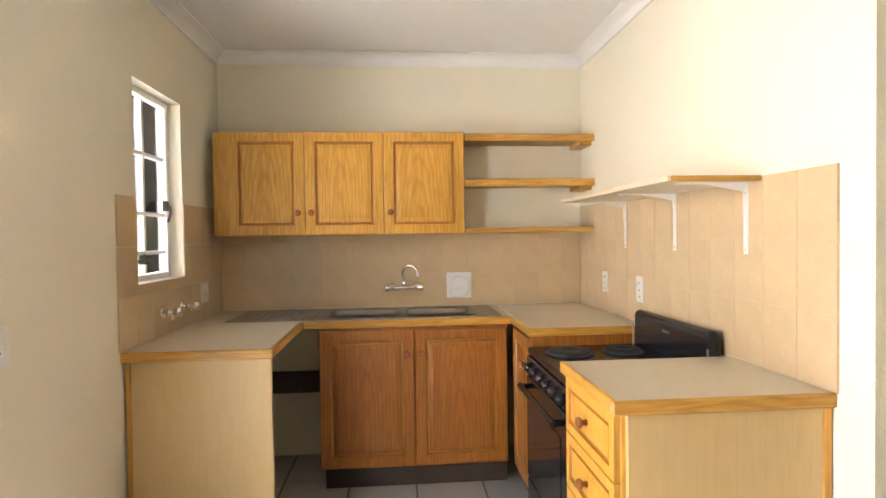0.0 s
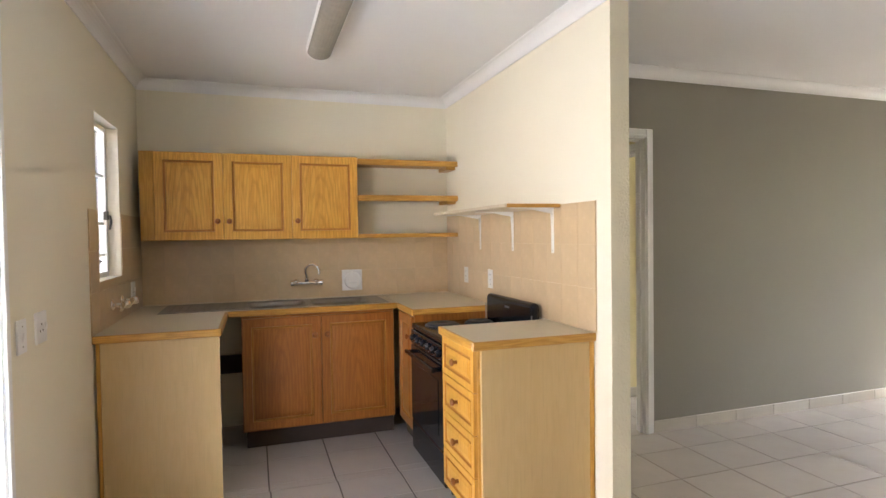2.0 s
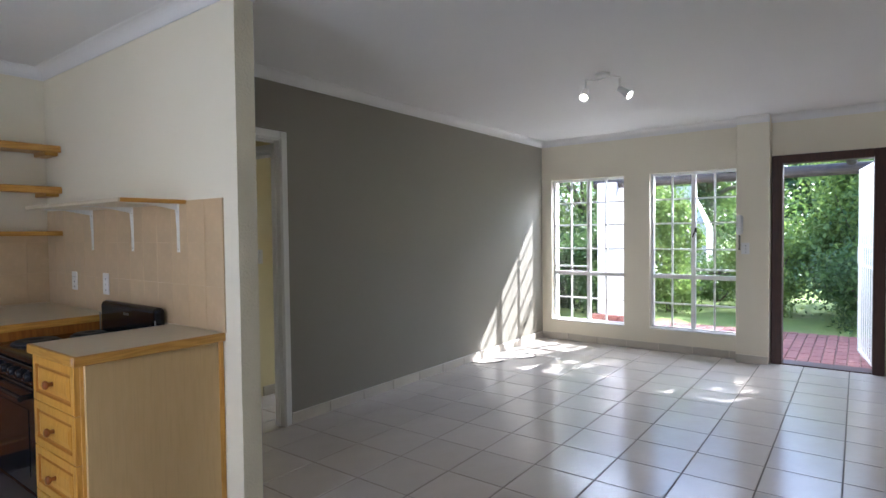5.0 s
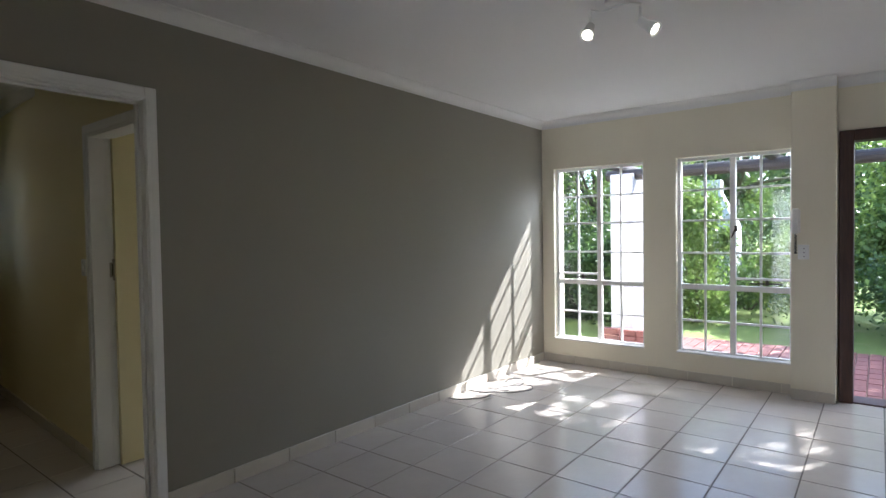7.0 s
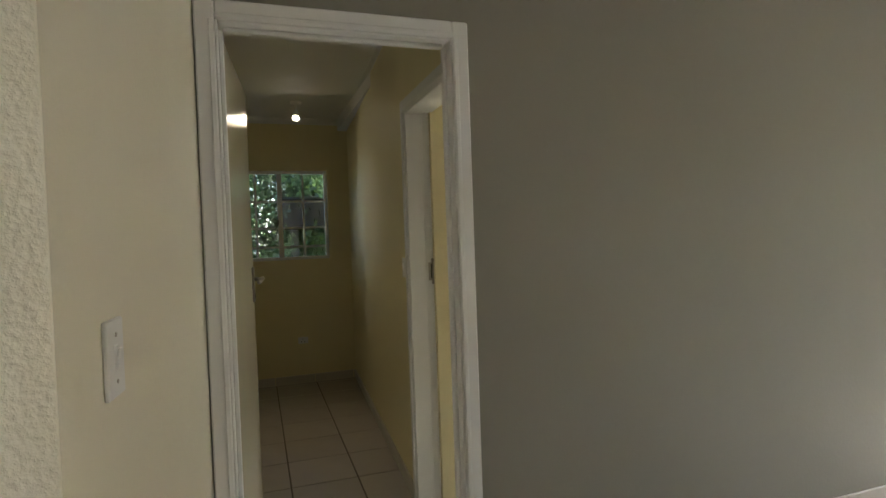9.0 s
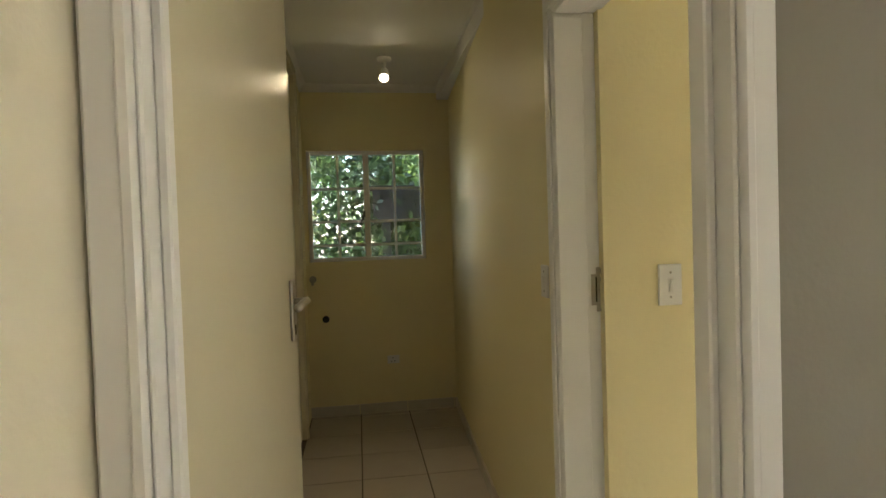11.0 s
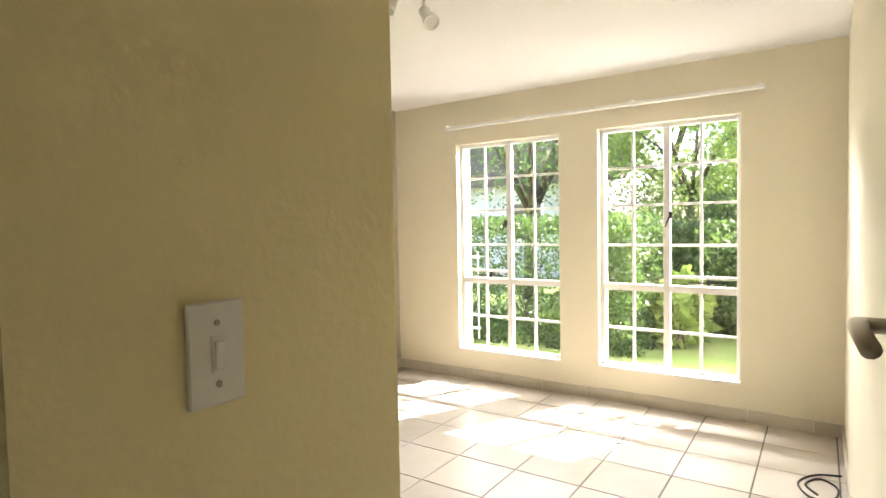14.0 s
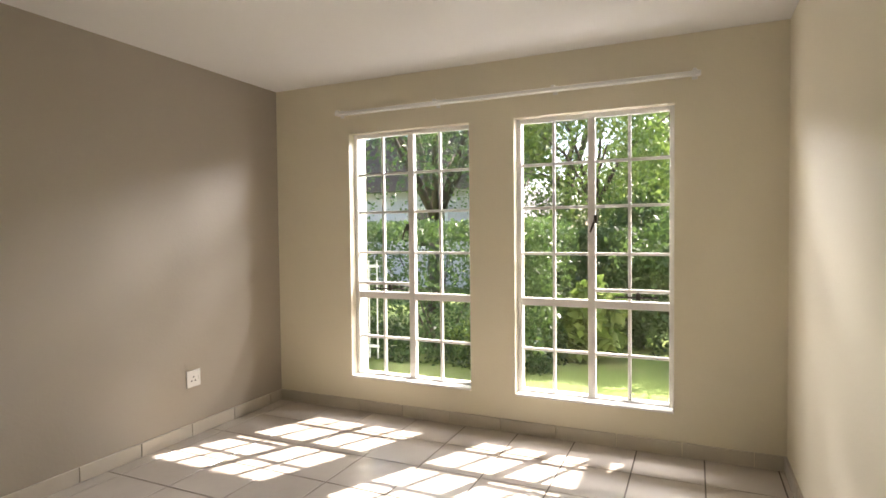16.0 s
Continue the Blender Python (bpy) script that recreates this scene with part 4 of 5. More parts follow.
plate("wall_socket", "white plug socket on the beige tiles over the corner worktop", on_x(KR - 0.0075, 2.93, 1.08, -1), 0.07, 0.115, "tall", "socket")
plate("wall_socket", "white plug socket on the beige tiles behind the stove", on_x(KR - 0.0075, 2.48, 1.08, -1), 0.07, 0.125, "tall", "socket")
plate("wall_socket", "white double plug socket on the tiles beside the kitchen window", on_x(KL + 0.0075, 3.05, 1.055, 1), 0.10, 0.105, "socket", "socket")
plate("light_switch", "white light switch beside the kitchen's outside door", on_x(KL, 1.27, 1.055, 1), 0.075, 0.115, "rocker")
plate("wall_socket", "white plug socket on the cream wall near the outside door", on_x(KL, 1.45, 1.06, 1), 0.105, 0.115, "socket", "socket")
plate("light_switch", "white rocker switch on the rough cream pier", Matrix.Translation((PIER_R + 0.0165, 1.348, 1.168)) @ Matrix.Rotation(radians(90 - 4.66), 4, "Z"), 0.075, 0.122, "rocker")
plate("light_switch", "white rocker switch on the stub wall in the bedroom", Matrix.Translation((2.435, 2.948, 1.172)), 0.070, 0.116, "rocker")
plate("wall_socket", "white plug socket low on the taupe bedroom wall", Matrix.Translation((5.27, BEND, 0.365)), 0.105, 0.105, "socket", "socket")
plate("wall_socket", "white switch plate on the pilaster beside the entrance", on_x(5.985, -0.135, 1.16, -1), 0.075, 0.115, "tall", "switch")
plate("light_switch", "cream painted switch plate on the passage wall beside the door frame", on_x(PW0 + 0.008, 3.135, 1.18, -1), 0.06, 0.10, "rocker")
plate("wall_socket", "cream socket low on the passage end wall", Matrix.Translation((1.80, PEND, 0.40)), 0.09, 0.06, "socket", "socket")

# extractor cover on the sink wall
v = thing("vent_cover", "white square wall vent with a round dial", "vent", (0.285, KB - 0.0075, 1.04))
part("plate", boxes((-0.078, 0.078, -0.010, 0, -0.08, 0.08), bevel=0.003), PLASTIC, v)
part("dial", lathe([(0.066, -0.010), (0.064, -0.020), (0.052, -0.026), (0.0, -0.027)], 28, "y", (0.004, 0, -0.004)), PLASTIC, v, "", True)
part("grip", boxes((-0.03, 0.035, -0.034, -0.026, -0.022, -0.008), bevel=0.004), PLASTIC, v)

# wall shelf on white brackets
SX, SL = 0.757, 1.155
s = thing("wall_shelf", "cream laminate shelf with oak edging on three white brackets", "shelf", (SX, 1.572, 1.53))
part("board", boxes((0.012, KR - SX - 0.008, 0.016, SL, -0.016, 0), bevel=0.001), TOP, s)
part("edge_strip", boxes((0, 0.012, 0.0, SL, -0.017, 0.001), bevel=0.003), TOP, s)
part("oak_edge", boxes((0.012, KR - SX - 0.008, 0.0, 0.016, -0.018, 0.001), bevel=0.003), OAKX, s)
for y in (0.082, 0.565, 1.08):
    xw = KR - SX - 0.0075
    br = bmesh.new()
    box(br, xw - 0.004, xw, y - 0.011, y + 0.011, -0.255, -0.016)
    box(br, xw - 0.245, xw, y - 0.009, y + 0.009, -0.020, -0.016)
    vs = [br.verts.new(p) for p in ((xw - 0.15, y - 0.002, -0.020), (xw - 0.004, y - 0.002, -0.020), (xw - 0.004, y - 0.002, -0.22), (xw - 0.014, y - 0.002, -0.045))]
    ws = [br.verts.new((v_.co.x, y + 0.002, v_.co.z)) for v_ in vs]
    br.faces.new(vs)
    br.faces.new(ws[::-1])
    for i in range(4):
        br.faces.new((vs[i], ws[i], ws[(i + 1) % 4], vs[(i + 1) % 4]))
    b = part("bracket", br, WHITE, s, "white pressed steel bracket")
    for z in (-0.05, -0.24):
        part("screw", lathe([(0.004, -0.0042), (0.003, -0.0058)], 8, "x", (xw, y, z)), BRASS, b)

# fluorescent fitting
l = thing("fluorescent_light", "switched-off fluorescent ceiling light with a ribbed diffuser", "ceiling light", (-0.045, 1.16, CZ))
part("base", boxes((-0.075, 0.075, 0, 1.22, -0.03, 0), bevel=0.004), WHITE, l)
bm = bmesh.new()
prof = [(0.068 * math.cos(radians(a)), -0.028 - 0.045 * math.sin(radians(a))) for a in range(0, 181, 15)]
rings = [[bm.verts.new((x, y, z)) for x, z in prof] for y in (0.012, 1.208)]
for i in range(len(prof) - 1):
    bm.faces.new((rings[0][i], rings[0][i + 1], rings[1][i + 1], rings[1][i]))
bm.faces.new(rings[0])
bm.faces.new(rings[1])
part("diffuser", bm, DIFFUSER, l, "ribbed clear acrylic diffuser")
for y in (0.0, 1.208):
    bm = bmesh.new()
    pr = [(0.074 * math.cos(radians(a)), -0.020 - 0.056 * math.sin(radians(a))) for a in range(0, 181, 15)]
    rr = [[bm.verts.new((x, yy, z)) for x, z in pr] for yy in (y, y + 0.012)]
    for i in range(len(pr) - 1):
        bm.faces.new((rr[0][i], rr[0][i + 1], rr[1][i + 1], rr[1][i]))
    bm.faces.new(rr[0])
    bm.faces.new(rr[1])
    part("end_cap", bm, PLASTIC, l)


# ---- spotlights ----
def spot_head(parent, joint, aim, lit=True):
    J, A = Vector(joint), Vector(aim).normalized()
    rot = A.to_track_quat("Z", "Y").to_matrix().to_4x4()
    body = lathe([(0.012, -0.045), (0.022, -0.04), (0.024, 0.01), (0.034, 0.045), (0.036, 0.062), (0.033, 0.062), (0.024, 0.0555)], 18)
    body.transform(Matrix.Translation(J + A * 0.035) @ rot)
    h = part("lamp_head", body, WHITE, parent, "", True)
    lens = lathe([(0.024, 0.0560), (0.022, 0.0575), (0.0, 0.0580)], 18)
    lens.transform(Matrix.Translation(J + A * 0.035) @ rot)
    part("lens", lens, BULB if lit else PLASTIC, h, "lit halogen lens" if lit else "")


def twin_spot(x, y, z, rz, label, aims, lit, drop=0.0, half=0.165):
    ob = thing("spotlight_bar", label, "spotlight", (x, y, z), rz)
    part("ceiling_cup", lathe([(0.05, 0), (0.048, -0.018), (0.02, -0.026)], 22), WHITE, ob, "", True)
    part("arm", tube([((-0.17 + 0.034 * i) * half / 0.165, 0.035 * math.sin(i / 10 * 2 * math.pi), -0.034) for i in range(11)], 0.007, 8), WHITE, ob)
    back = Matrix.Rotation(radians(-rz), 3, "Z")
    for s, aim in zip((-1, 1), [back @ Vector(a) for a in aims]):
        part("stem", tube([(s * half, 0, -0.034), (s * half, 0, -0.065 - drop)], 0.007, 8), WHITE, ob)
        spot_head(ob, (s * half, 0, -0.075 - drop), aim, lit)


twin_spot(3.56, 0.43, CZ, -68, "white twin spotlight bar, lit, on the living room ceiling", ((-0.66, -0.13, -0.6), (-0.08, -0.70, -0.55)), True, 0.04, 0.118)
twin_spot(3.95, 3.80, BCZ, 10, "white twin spotlight bar on the bedroom ceiling", ((-0.45, 0.2, -0.8), (-0.3, -0.6, -0.7)), False, 0.045, 0.12)
o = thing("spotlight", "single lit spotlight on the passage ceiling", "spotlight", (1.77, 5.05, 2.46))
part("ceiling_cup", lathe([(0.045, 0), (0.043, -0.016), (0.02, -0.024)], 20), WHITE, o, "", True)
part("stem", tube([(0, 0, -0.02), (0, 0, -0.075)], 0.007, 8), WHITE, o)
spot_head(o, (0, 0, -0.085), (-0.1, -0.75, -0.65))

# ---- living room small things ----
ic = thing("intercom", "cream wall intercom with a handset and curled cord", "intercom", (5.985, -0.085, 1.40), -90)
part("cradle", boxes((-0.03, 0.03, -0.03, 0, -0.09, 0.09), bevel=0.006), PLASTIC, ic)
part("handset", boxes((-0.022, 0.022, -0.058, -0.03, -0.10, 0.10), bevel=0.010, seg=2), PLASTIC, ic)
part("cord", tube([(0.008 * math.sin(i * 1.3), -0.022 + 0.006 * math.cos(i * 1.3), -0.09 - i * 0.0045 if i < 36 else -0.252 + (i - 36) * 0.0045) for i in range(40)], 0.004, 6), CABLE, ic)


def floor_cable(name, label, pts, r=0.003):
    P = [Vector((*p, r)) for p in pts]
    fine = []
    for i in range(len(P) - 1):
        p0, p1, p2, p3 = P[max(i - 1, 0)], P[i], P[i + 1], P[min(i + 2, len(P) - 1)]
        for k in range(8):
            t = k / 8
            fine.append(0.5 * ((2 * p1) + (-p0 + p2) * t + (2 * p0 - 5 * p1 + 4 * p2 - p3) * t * t + (-p0 + 3 * p1 - 3 * p2 + p3) * t ** 3))
    fine.append(P[-1])
    ob = thing(name, label, "cable")
    part("cable", tube(fine, r, 6), CABLE, ob, "", True)


floor_cable("loose_cable", "thin grey cable lying loose at the foot of the grey wall",
            [(4.42, 2.17), (4.46, 2.05), (4.62, 1.93), (4.85, 1.99), (5.05, 1.92), (5.12, 1.80), (5.02, 1.74), (4.88, 1.80), (4.78, 1.92), (4.70, 2.06)])
floor_cable("loose_cable", "second grey cable curling on the living room tiles",
            [(4.70, 2.16), (4.74, 2.02), (4.92, 1.88), (5.18, 1.90), (5.27, 1.99), (5.16, 2.06), (5.0, 2.0)])
floor_cable("loose_cable", "coiled grey cable on the bedroom floor by the wall",
            [(5.47, 2.29), (5.42, 2.40), (5.28, 2.47), (5.14, 2.42), (5.16, 2.33), (5.30, 2.31), (5.38, 2.38), (5.28, 2.44), (5.18, 2.39)], 0.005)

# curtain rail over the bedroom windows
c = thing("curtain_rail", "white double curtain rail over the bedroom windows", "curtain rail", (FX, 2.68, 2.115))
part("track", boxes((-0.075, -0.055, 0, 2.36, 0, 0.022), bevel=0.003), WHITE, c)
part("track", boxes((-0.045, -0.030, 0, 2.36, 0, 0.018), bevel=0.003), WHITE, c)
for y in (0.02, 0.79, 1.57, 2.33):
    part("bracket", boxes((-0.08, 0, y, y + 0.022, 0.02, 0.034), (-0.006, 0, y - 0.004, y + 0.026, -0.01, 0.045), bevel=0.002), WHITE, c)

# laundry outlets on the passage end wall
t = thing("appliance_tap", "small brass wall tap below the passage window", "tap", (1.225, PEND, 1.03), -90)
part("flange", lathe([(0.026, 0), (0.024, 0.006), (0.012, 0.012)], 16, "x"), BRASS, t, "", True)
part("body", join(tube([(0, 0, 0), (0.05, 0, 0)], 0.011, 10), tube([(0.042, 0, 0), (0.046, 0, -0.04)], 0.009, 8), lathe([(0.02, 0.05), (0.02, 0.07)], 12, "x")), BRASS, t, "", True)
t = thing("waste_pipe", "dark round waste outlet in the passage end wall", "pipe", (1.31, PEND, 0.73), -90)
part("ring", lathe([(0.026, 0), (0.026, 0.012), (0.020, 0.012)], 18, "x"), BLACK, t)


# ---- garden ----
GZ = -0.10
bm = bmesh.new()
N = 60
span = [(-1) ** (i < N // 2) * 900 * abs(2 * i / N - 1) ** 3.2 for i in range(N + 1)]
gv = {}
for i, x in enumerate(span):
    for j, y in enumerate(span):
        px, py = x + 9, y + 3
        bump_z = 0.035 * noise.noise(Vector((px * 0.35, py * 0.35, 0))) if px > 8.8 else 0.0
        gv[i, j] = bm.verts.new((px, py, GZ - 0.06 + bump_z))
for i in range(N):
    for j in range(N):
        bm.faces.new((gv[i, j], gv[i + 1, j], gv[i + 1, j + 1], gv[i, j + 1]))
struct("ground", bm, GRASSM, "sunlit garden lawn reaching to the trees", "lawn", True)
PAVE = struct("pavement", boxes((FX1, 8.62, -3.2, 2.4, GZ - 0.2, GZ + 0.020)), SAND, "red clay brick paving outside the entrance", "paving")
# Pale ground and white wall, both added to throw sunlight into the kitchen.
struct("pavement_yard", boxes((-6, KL - 0.14, -6, 16, GZ - 0.2, GZ + 0.03)), EXTWALL, "pale concrete ground added outside the kitchen to bounce light", "paving")
struct("wall_bounce", boxes((-4.6, -4.4, -8, 16, GZ, 2.6)), EXTWALL, "white plastered wall added to bounce sunlight into the kitchen", "wall")


def leaves(center, radii, n, size, seed, shell=0.45, boxy=False, clumps=0, drop=0.0):
    """Many small leaves filling an uneven body: clumps of them with gaps between."""
    r = np.random.RandomState(seed)
    C, R = np.array(center, float), np.array(radii, float)
    if boxy:
        u = r.uniform(-1, 1, (n, 3))
        k = r.randint(0, 3, n)
        s = r.choice([-1, 1], n)
        u[np.arange(n), k] = s * r.uniform(0.75, 1.06, n)
    else:
        u = r.normal(size=(n, 3))
        u /= np.linalg.norm(u, axis=1)[:, None]
        u *= (shell + (1 - shell) * r.uniform(0, 1, n) ** 0.6)[:, None]
    if clumps:
        cc = r.normal(size=(clumps, 3))
        cc /= np.linalg.norm(cc, axis=1)[:, None]
        cc *= r.uniform(0.35, 1.0, clumps)[:, None] ** 0.7
        who = r.randint(0, clumps, n)
        g = r.normal(size=(n, 3)) * r.uniform(0.10, 0.26, clumps)[who][:, None]
        u = cc[who] + g
    p = C + u * R
    p[:, 2] = np.maximum(p[:, 2], GZ + 0.01)
    a = r.normal(size=(n, 3))
    a /= np.linalg.norm(a, axis=1)[:, None]
    b = np.cross(a, r.normal(size=(n, 3)))
    b /= np.linalg.norm(b, axis=1)[:, None]
    L = (size * r.uniform(0.6, 1.35, n))[:, None]
    v = np.stack([p - a * L * 0.5, p + b * L * 0.26 + a * L * 0.05, p + a * L * 0.5, p - b * L * 0.26 + a * L * 0.05], 1).reshape(-1, 3)
    me = bpy.data.meshes.new("leaves")
    me.from_pydata(v.tolist(), [], np.arange(n * 4).reshape(-1, 4).tolist())
    return me


def crown(name, parent, material, *a, **k):
    me = leaves(*a, **k)
    me.materials.append(material)
    ob = new(name, me)
    ob.parent = parent
    return ob


def shrub(x, y, rx, ry, h, n, size, material, label, seed, boxy=False):
    ob = thing("hedge" if boxy else "shrub", label, "hedge" if boxy else "shrub", (x, y, GZ))
    r = random.Random(seed)
    st = []
    for i in range(6):
        a = r.uniform(0, 6.28)
        st.append(tube([(0.05 * math.cos(a), 0.05 * math.sin(a), -0.05), (rx * 0.3 * math.cos(a), ry * 0.3 * math.sin(a), h * 0.4), (rx * 0.6 * math.cos(a), ry * 0.6 * math.sin(a), h * 0.75)], 0.018, 6, 0.4))
    part("stems", join(*st), BARK, ob)
    crown("foliage", ob, material, (0, 0, h * 0.5 - GZ * 0), (rx, ry, h * 0.55), n, size, seed, shell=0.35, boxy=boxy, clumps=0 if boxy else 26)
    return ob


def tree(x, y, h, r, n, size, material, label, seed, trunk=0.14, crown_z=None, fork=0.45):
    ob = thing("tree", label, "tree", (x, y, GZ - 0.05))
    rr = random.Random(seed)
    pieces = [tube([(0, 0, 0), (0.04, 0.02, h * fork * 0.5), (0.02, -0.03, h * fork)], trunk, 10, 0.75)]
    cz = crown_z or h * 0.66
    for i in range(7):
        a = i * 0.9 + rr.uniform(-0.3, 0.3)
        e = (r * 0.75 * math.cos(a), r * 0.75 * math.sin(a), cz + rr.uniform(-0.15, 0.3) * h)
        mid = (e[0] * 0.4, e[1] * 0.4, h * fork + (e[2] - h * fork) * 0.6)
        pieces.append(tube([(0.02, -0.03, h * fork * 0.96), mid, e], trunk * 0.5, 8, 0.25))
    part("trunk", join(*pieces), BARK, ob, "", True)
    crown("crown", ob, material, (0, 0, cz), (r, r, h * 0.36), n, size, seed, clumps=46)
    return ob


# beyond the entrance and the living room windows
shrub(10.6, -2.6, 1.3, 1.4, 2.3, 15000, 0.085, LEAF_A, "tall feathery green shrub beyond the paving", 11)
shrub(10.0, -1.2, 0.9, 0.9, 1.25, 11000, 0.07, LEAF_A, "rounded green shrub at the edge of the paving", 12)
shrub(11.6, -1.4, 1.0, 1.3, 2.7, 26000, 0.095, LEAF_B, "tall bright green shrub beyond the entrance", 18)
shrub(15.2, 1.25, 1.1, 1.5, 2.1, 12000, 0.09, LEAF_A, "green shrub far across the lawn", 19)
shrub(11.9, -3.6, 1.5, 1.5, 3.0, 14000, 0.10, LEAF_C, "large dark shrub behind the garden path", 13)
shrub(11.0, 0.3, 0.8, 0.7, 1.3, 9000, 0.07, LEAF_B, "bright green shrub on the lawn", 14)
shrub(10.4, 1.75, 0.8, 0.6, 2.0, 9000, 0.08, LEAF_B, "bright yellow-green shrub beside the white column", 15)
shrub(9.9, 2.9, 0.8, 0.7, 1.5, 9000, 0.075, LEAF_A, "green shrub beside the white column", 16)
shrub(12.4, 1.3, 1.0, 1.2, 0.9, 9000, 0.065, LEAF_A, "low clipped shrub at the lawn's edge", 17)
tree(19, -5.5, 9.0, 3.0, 17000, 0.21, LEAF_C, "tall dark conifer-like tree behind the garden", 21, 0.2)
tree(24, 1.0, 4.2, 2.4, 13000, 0.2, LEAF_A, "spreading green tree far across the lawn", 22, 0.2)
tree(20, 3.6, 3.5, 1.9, 11000, 0.17, LEAF_B, "light green tree across the lawn", 23, 0.16)
tree(27, -1.5, 8.5, 3.6, 14000, 0.24, LEAF_C, "dark tree closing the garden", 24, 0.22)
tree(12.6, 4.3, 4.2, 1.7, 11000, 0.10, LEAF_B, "young light green tree near the column", 25, 0.08)
# a leafy tree added between the sun and the living room to dapple its sunlight
tree(12.6, -3.45, 7.6, 1.6, 4900, 0.22, LEAF_A, "tall open-leaved tree added to dapple the living room's sunlight, crown out of view", 26, 0.13, crown_z=6.7, fork=0.62)
# beyond the bedroom windows
shrub(8.85, 5.55, 0.75, 1.5, 1.40, 30000, 0.058, LEAF_A, "dense clipped green hedge beyond the bedroom", 31, boxy=True)
shrub(10.3, 3.75, 0.55, 0.5, 1.30, 13000, 0.055, LEAF_C, "dense dark hedge end beside the lawn", 32, boxy=True)
shrub(8.9, 3.75, 0.30, 0.30, 0.75, 900, 0.24, LEAF_B, "strappy green clump at the hedge foot", 33)
shrub(8.6, 4.7, 0.5, 0.5, 0.4, 3500, 0.055, LEAF_B, "low ground cover at the hedge foot", 34)
shrub(12.2, 3.0, 0.9, 1.3, 1.9, 15000, 0.07, LEAF_C, "dark shrub at the far side of the lawn", 35)
shrub(13.2, 5.2, 1.0, 1.4, 2.3, 13000, 0.075, LEAF_A, "bright green shrub behind the hedge", 36)
tree(11.6, 6.9, 5.6, 2.6, 12000, 0.075, LEAF_A, "spreading tree with forked dark trunk behind the hedge", 37, 0.13, crown_z=3.9, fork=0.30)
tree(14.6, 5.2, 5.2, 1.9, 5000, 0.09, LEAF_A, "light green tree behind the hedge", 38, 0.13)
tree(18.0, 2.6, 5.6, 2.0, 9000, 0.13, LEAF_C, "dark green tree behind the lawn", 39, 0.18)
tree(19.5, 10.5, 7.0, 2.8, 9000, 0.16, LEAF_A, "large tree behind the neighbouring house", 40, 0.2)
# outside the passage window
shrub(1.6, 7.6, 1.4, 0.6, 3.4, 20000, 0.085, LEAF_C, "broad-leaved shrub outside the passage window", 51)
shrub(2.9, 8.6, 1.2, 0.6, 3.2, 14000, 0.10, LEAF_C, "green shrub behind the passage window", 52)
struct("wall_side_yard", boxes((-2, 6, 10.2, 10.4, GZ, 1.6)), EXTWALL, "white plastered boundary wall in the sun", "wall")
n = thing("lean_to_roof", "dark timber lean-to roof outside the passage window", "roof", (1.72, 6.95, 1.49))
part("fascia", boxes((0, 2.6, 0, 0.04, 0, 0.31), bevel=0.004), DARKROOF, n)
part("sheet", boxes((-0.03, 2.63, -0.05, 0.5, 0.312, 0.34), bevel=0.004), DARKROOF, n)
part("post", boxes((0.08, 0.17, 0.05, 0.14, -1.65, 0.0), bevel=0.004), DARKROOF, n)

# eave over the bedroom front
rf = thing("roof_eave", "roof overhang with white soffit along the bedroom front", "roof", (FX1, GW1 + 0.1, 2.38))
part("soffit", boxes((0, 0.76, 0, 4.2, 0, 0.03), bevel=0.003), EXTWALL, rf)
part("fascia", boxes((0.76, 0.79, 0, 4.2, -0.02, 0.20), bevel=0.003), WHITE, rf)
part("gutter", tube([(0.85, 0.0, 0.14), (0.85, 4.2, 0.14)], 0.055, 10), WHITE, rf)
struct("roof_slab", boxes((KL - 0.5, FX1 + 0.3, SOUTH - 0.4, GW1, 2.6, 2.75), (KL - 0.5, FX1 + 0.3, GW1, PEND + 0.5, 2.6, 2.75)), ROOFTILE, "brown tiled roof closing the house", "roof")

# unseen pitched roof over the bedroom end, added to shade the side yard
bm = bmesh.new()
ends = [[bm.verts.new((x, y, z)) for x, z in ((0.2, 2.76), (FX1 + 0.25, 2.76), (3.6, 4.5))] for y in (GW1, PEND + 0.7)]
bm.faces.new(ends[0])
bm.faces.new(ends[1][::-1])
for i in range(3):
    j = (i + 1) % 3
    bm.faces.new((ends[0][j], ends[0][i], ends[1][i], ends[1][j]))
bmesh.ops.recalc_face_normals(bm, faces=bm.faces)
struct("roof_gable", bm, ROOFTILE, "unseen brown gable roof added over the bedroom to shade the side yard", "roof")

# pergola
pg = thing("pergola", "weathered round-pole pergola over the paving", "pergola", (0, 0, -0.08))
part("beam", tube([(8.30, -3.1, 2.16), (8.30, -1.0, 2.18), (8.30, 2.35, 2.17)], 0.075, 12), POLEY, pg)
for y0, y1 in ((-2.3, -2.4), (-0.9, -1.0), (0.45, 0.36), (2.16, 2.14)):
    part("rafter", tube([(FX1, y0, 2.27), (7.4, (y0 + y1) / 2, 2.275), (8.85, y1, 2.265)], 0.058, 10), POLE, pg)
part("post", tube([(8.30, -3.0, GZ), (8.30, -3.0, 2.12)], 0.065, 12), POLE, pg)
co = thing("garden_column", "broad white plastered column carrying the pergola", "column", (8.15, 1.955, GZ))
# Grey plaster on a white column: the front's shade is in the colour.
part("shaft", boxes((0, 0.62, 0, 0.30, 0, 2.20), bevel=0.012), LILAC, co)
pl = thing("planter", "low red brick planter at the column's foot", "planter", (7.86, 1.60, GZ + 0.02))
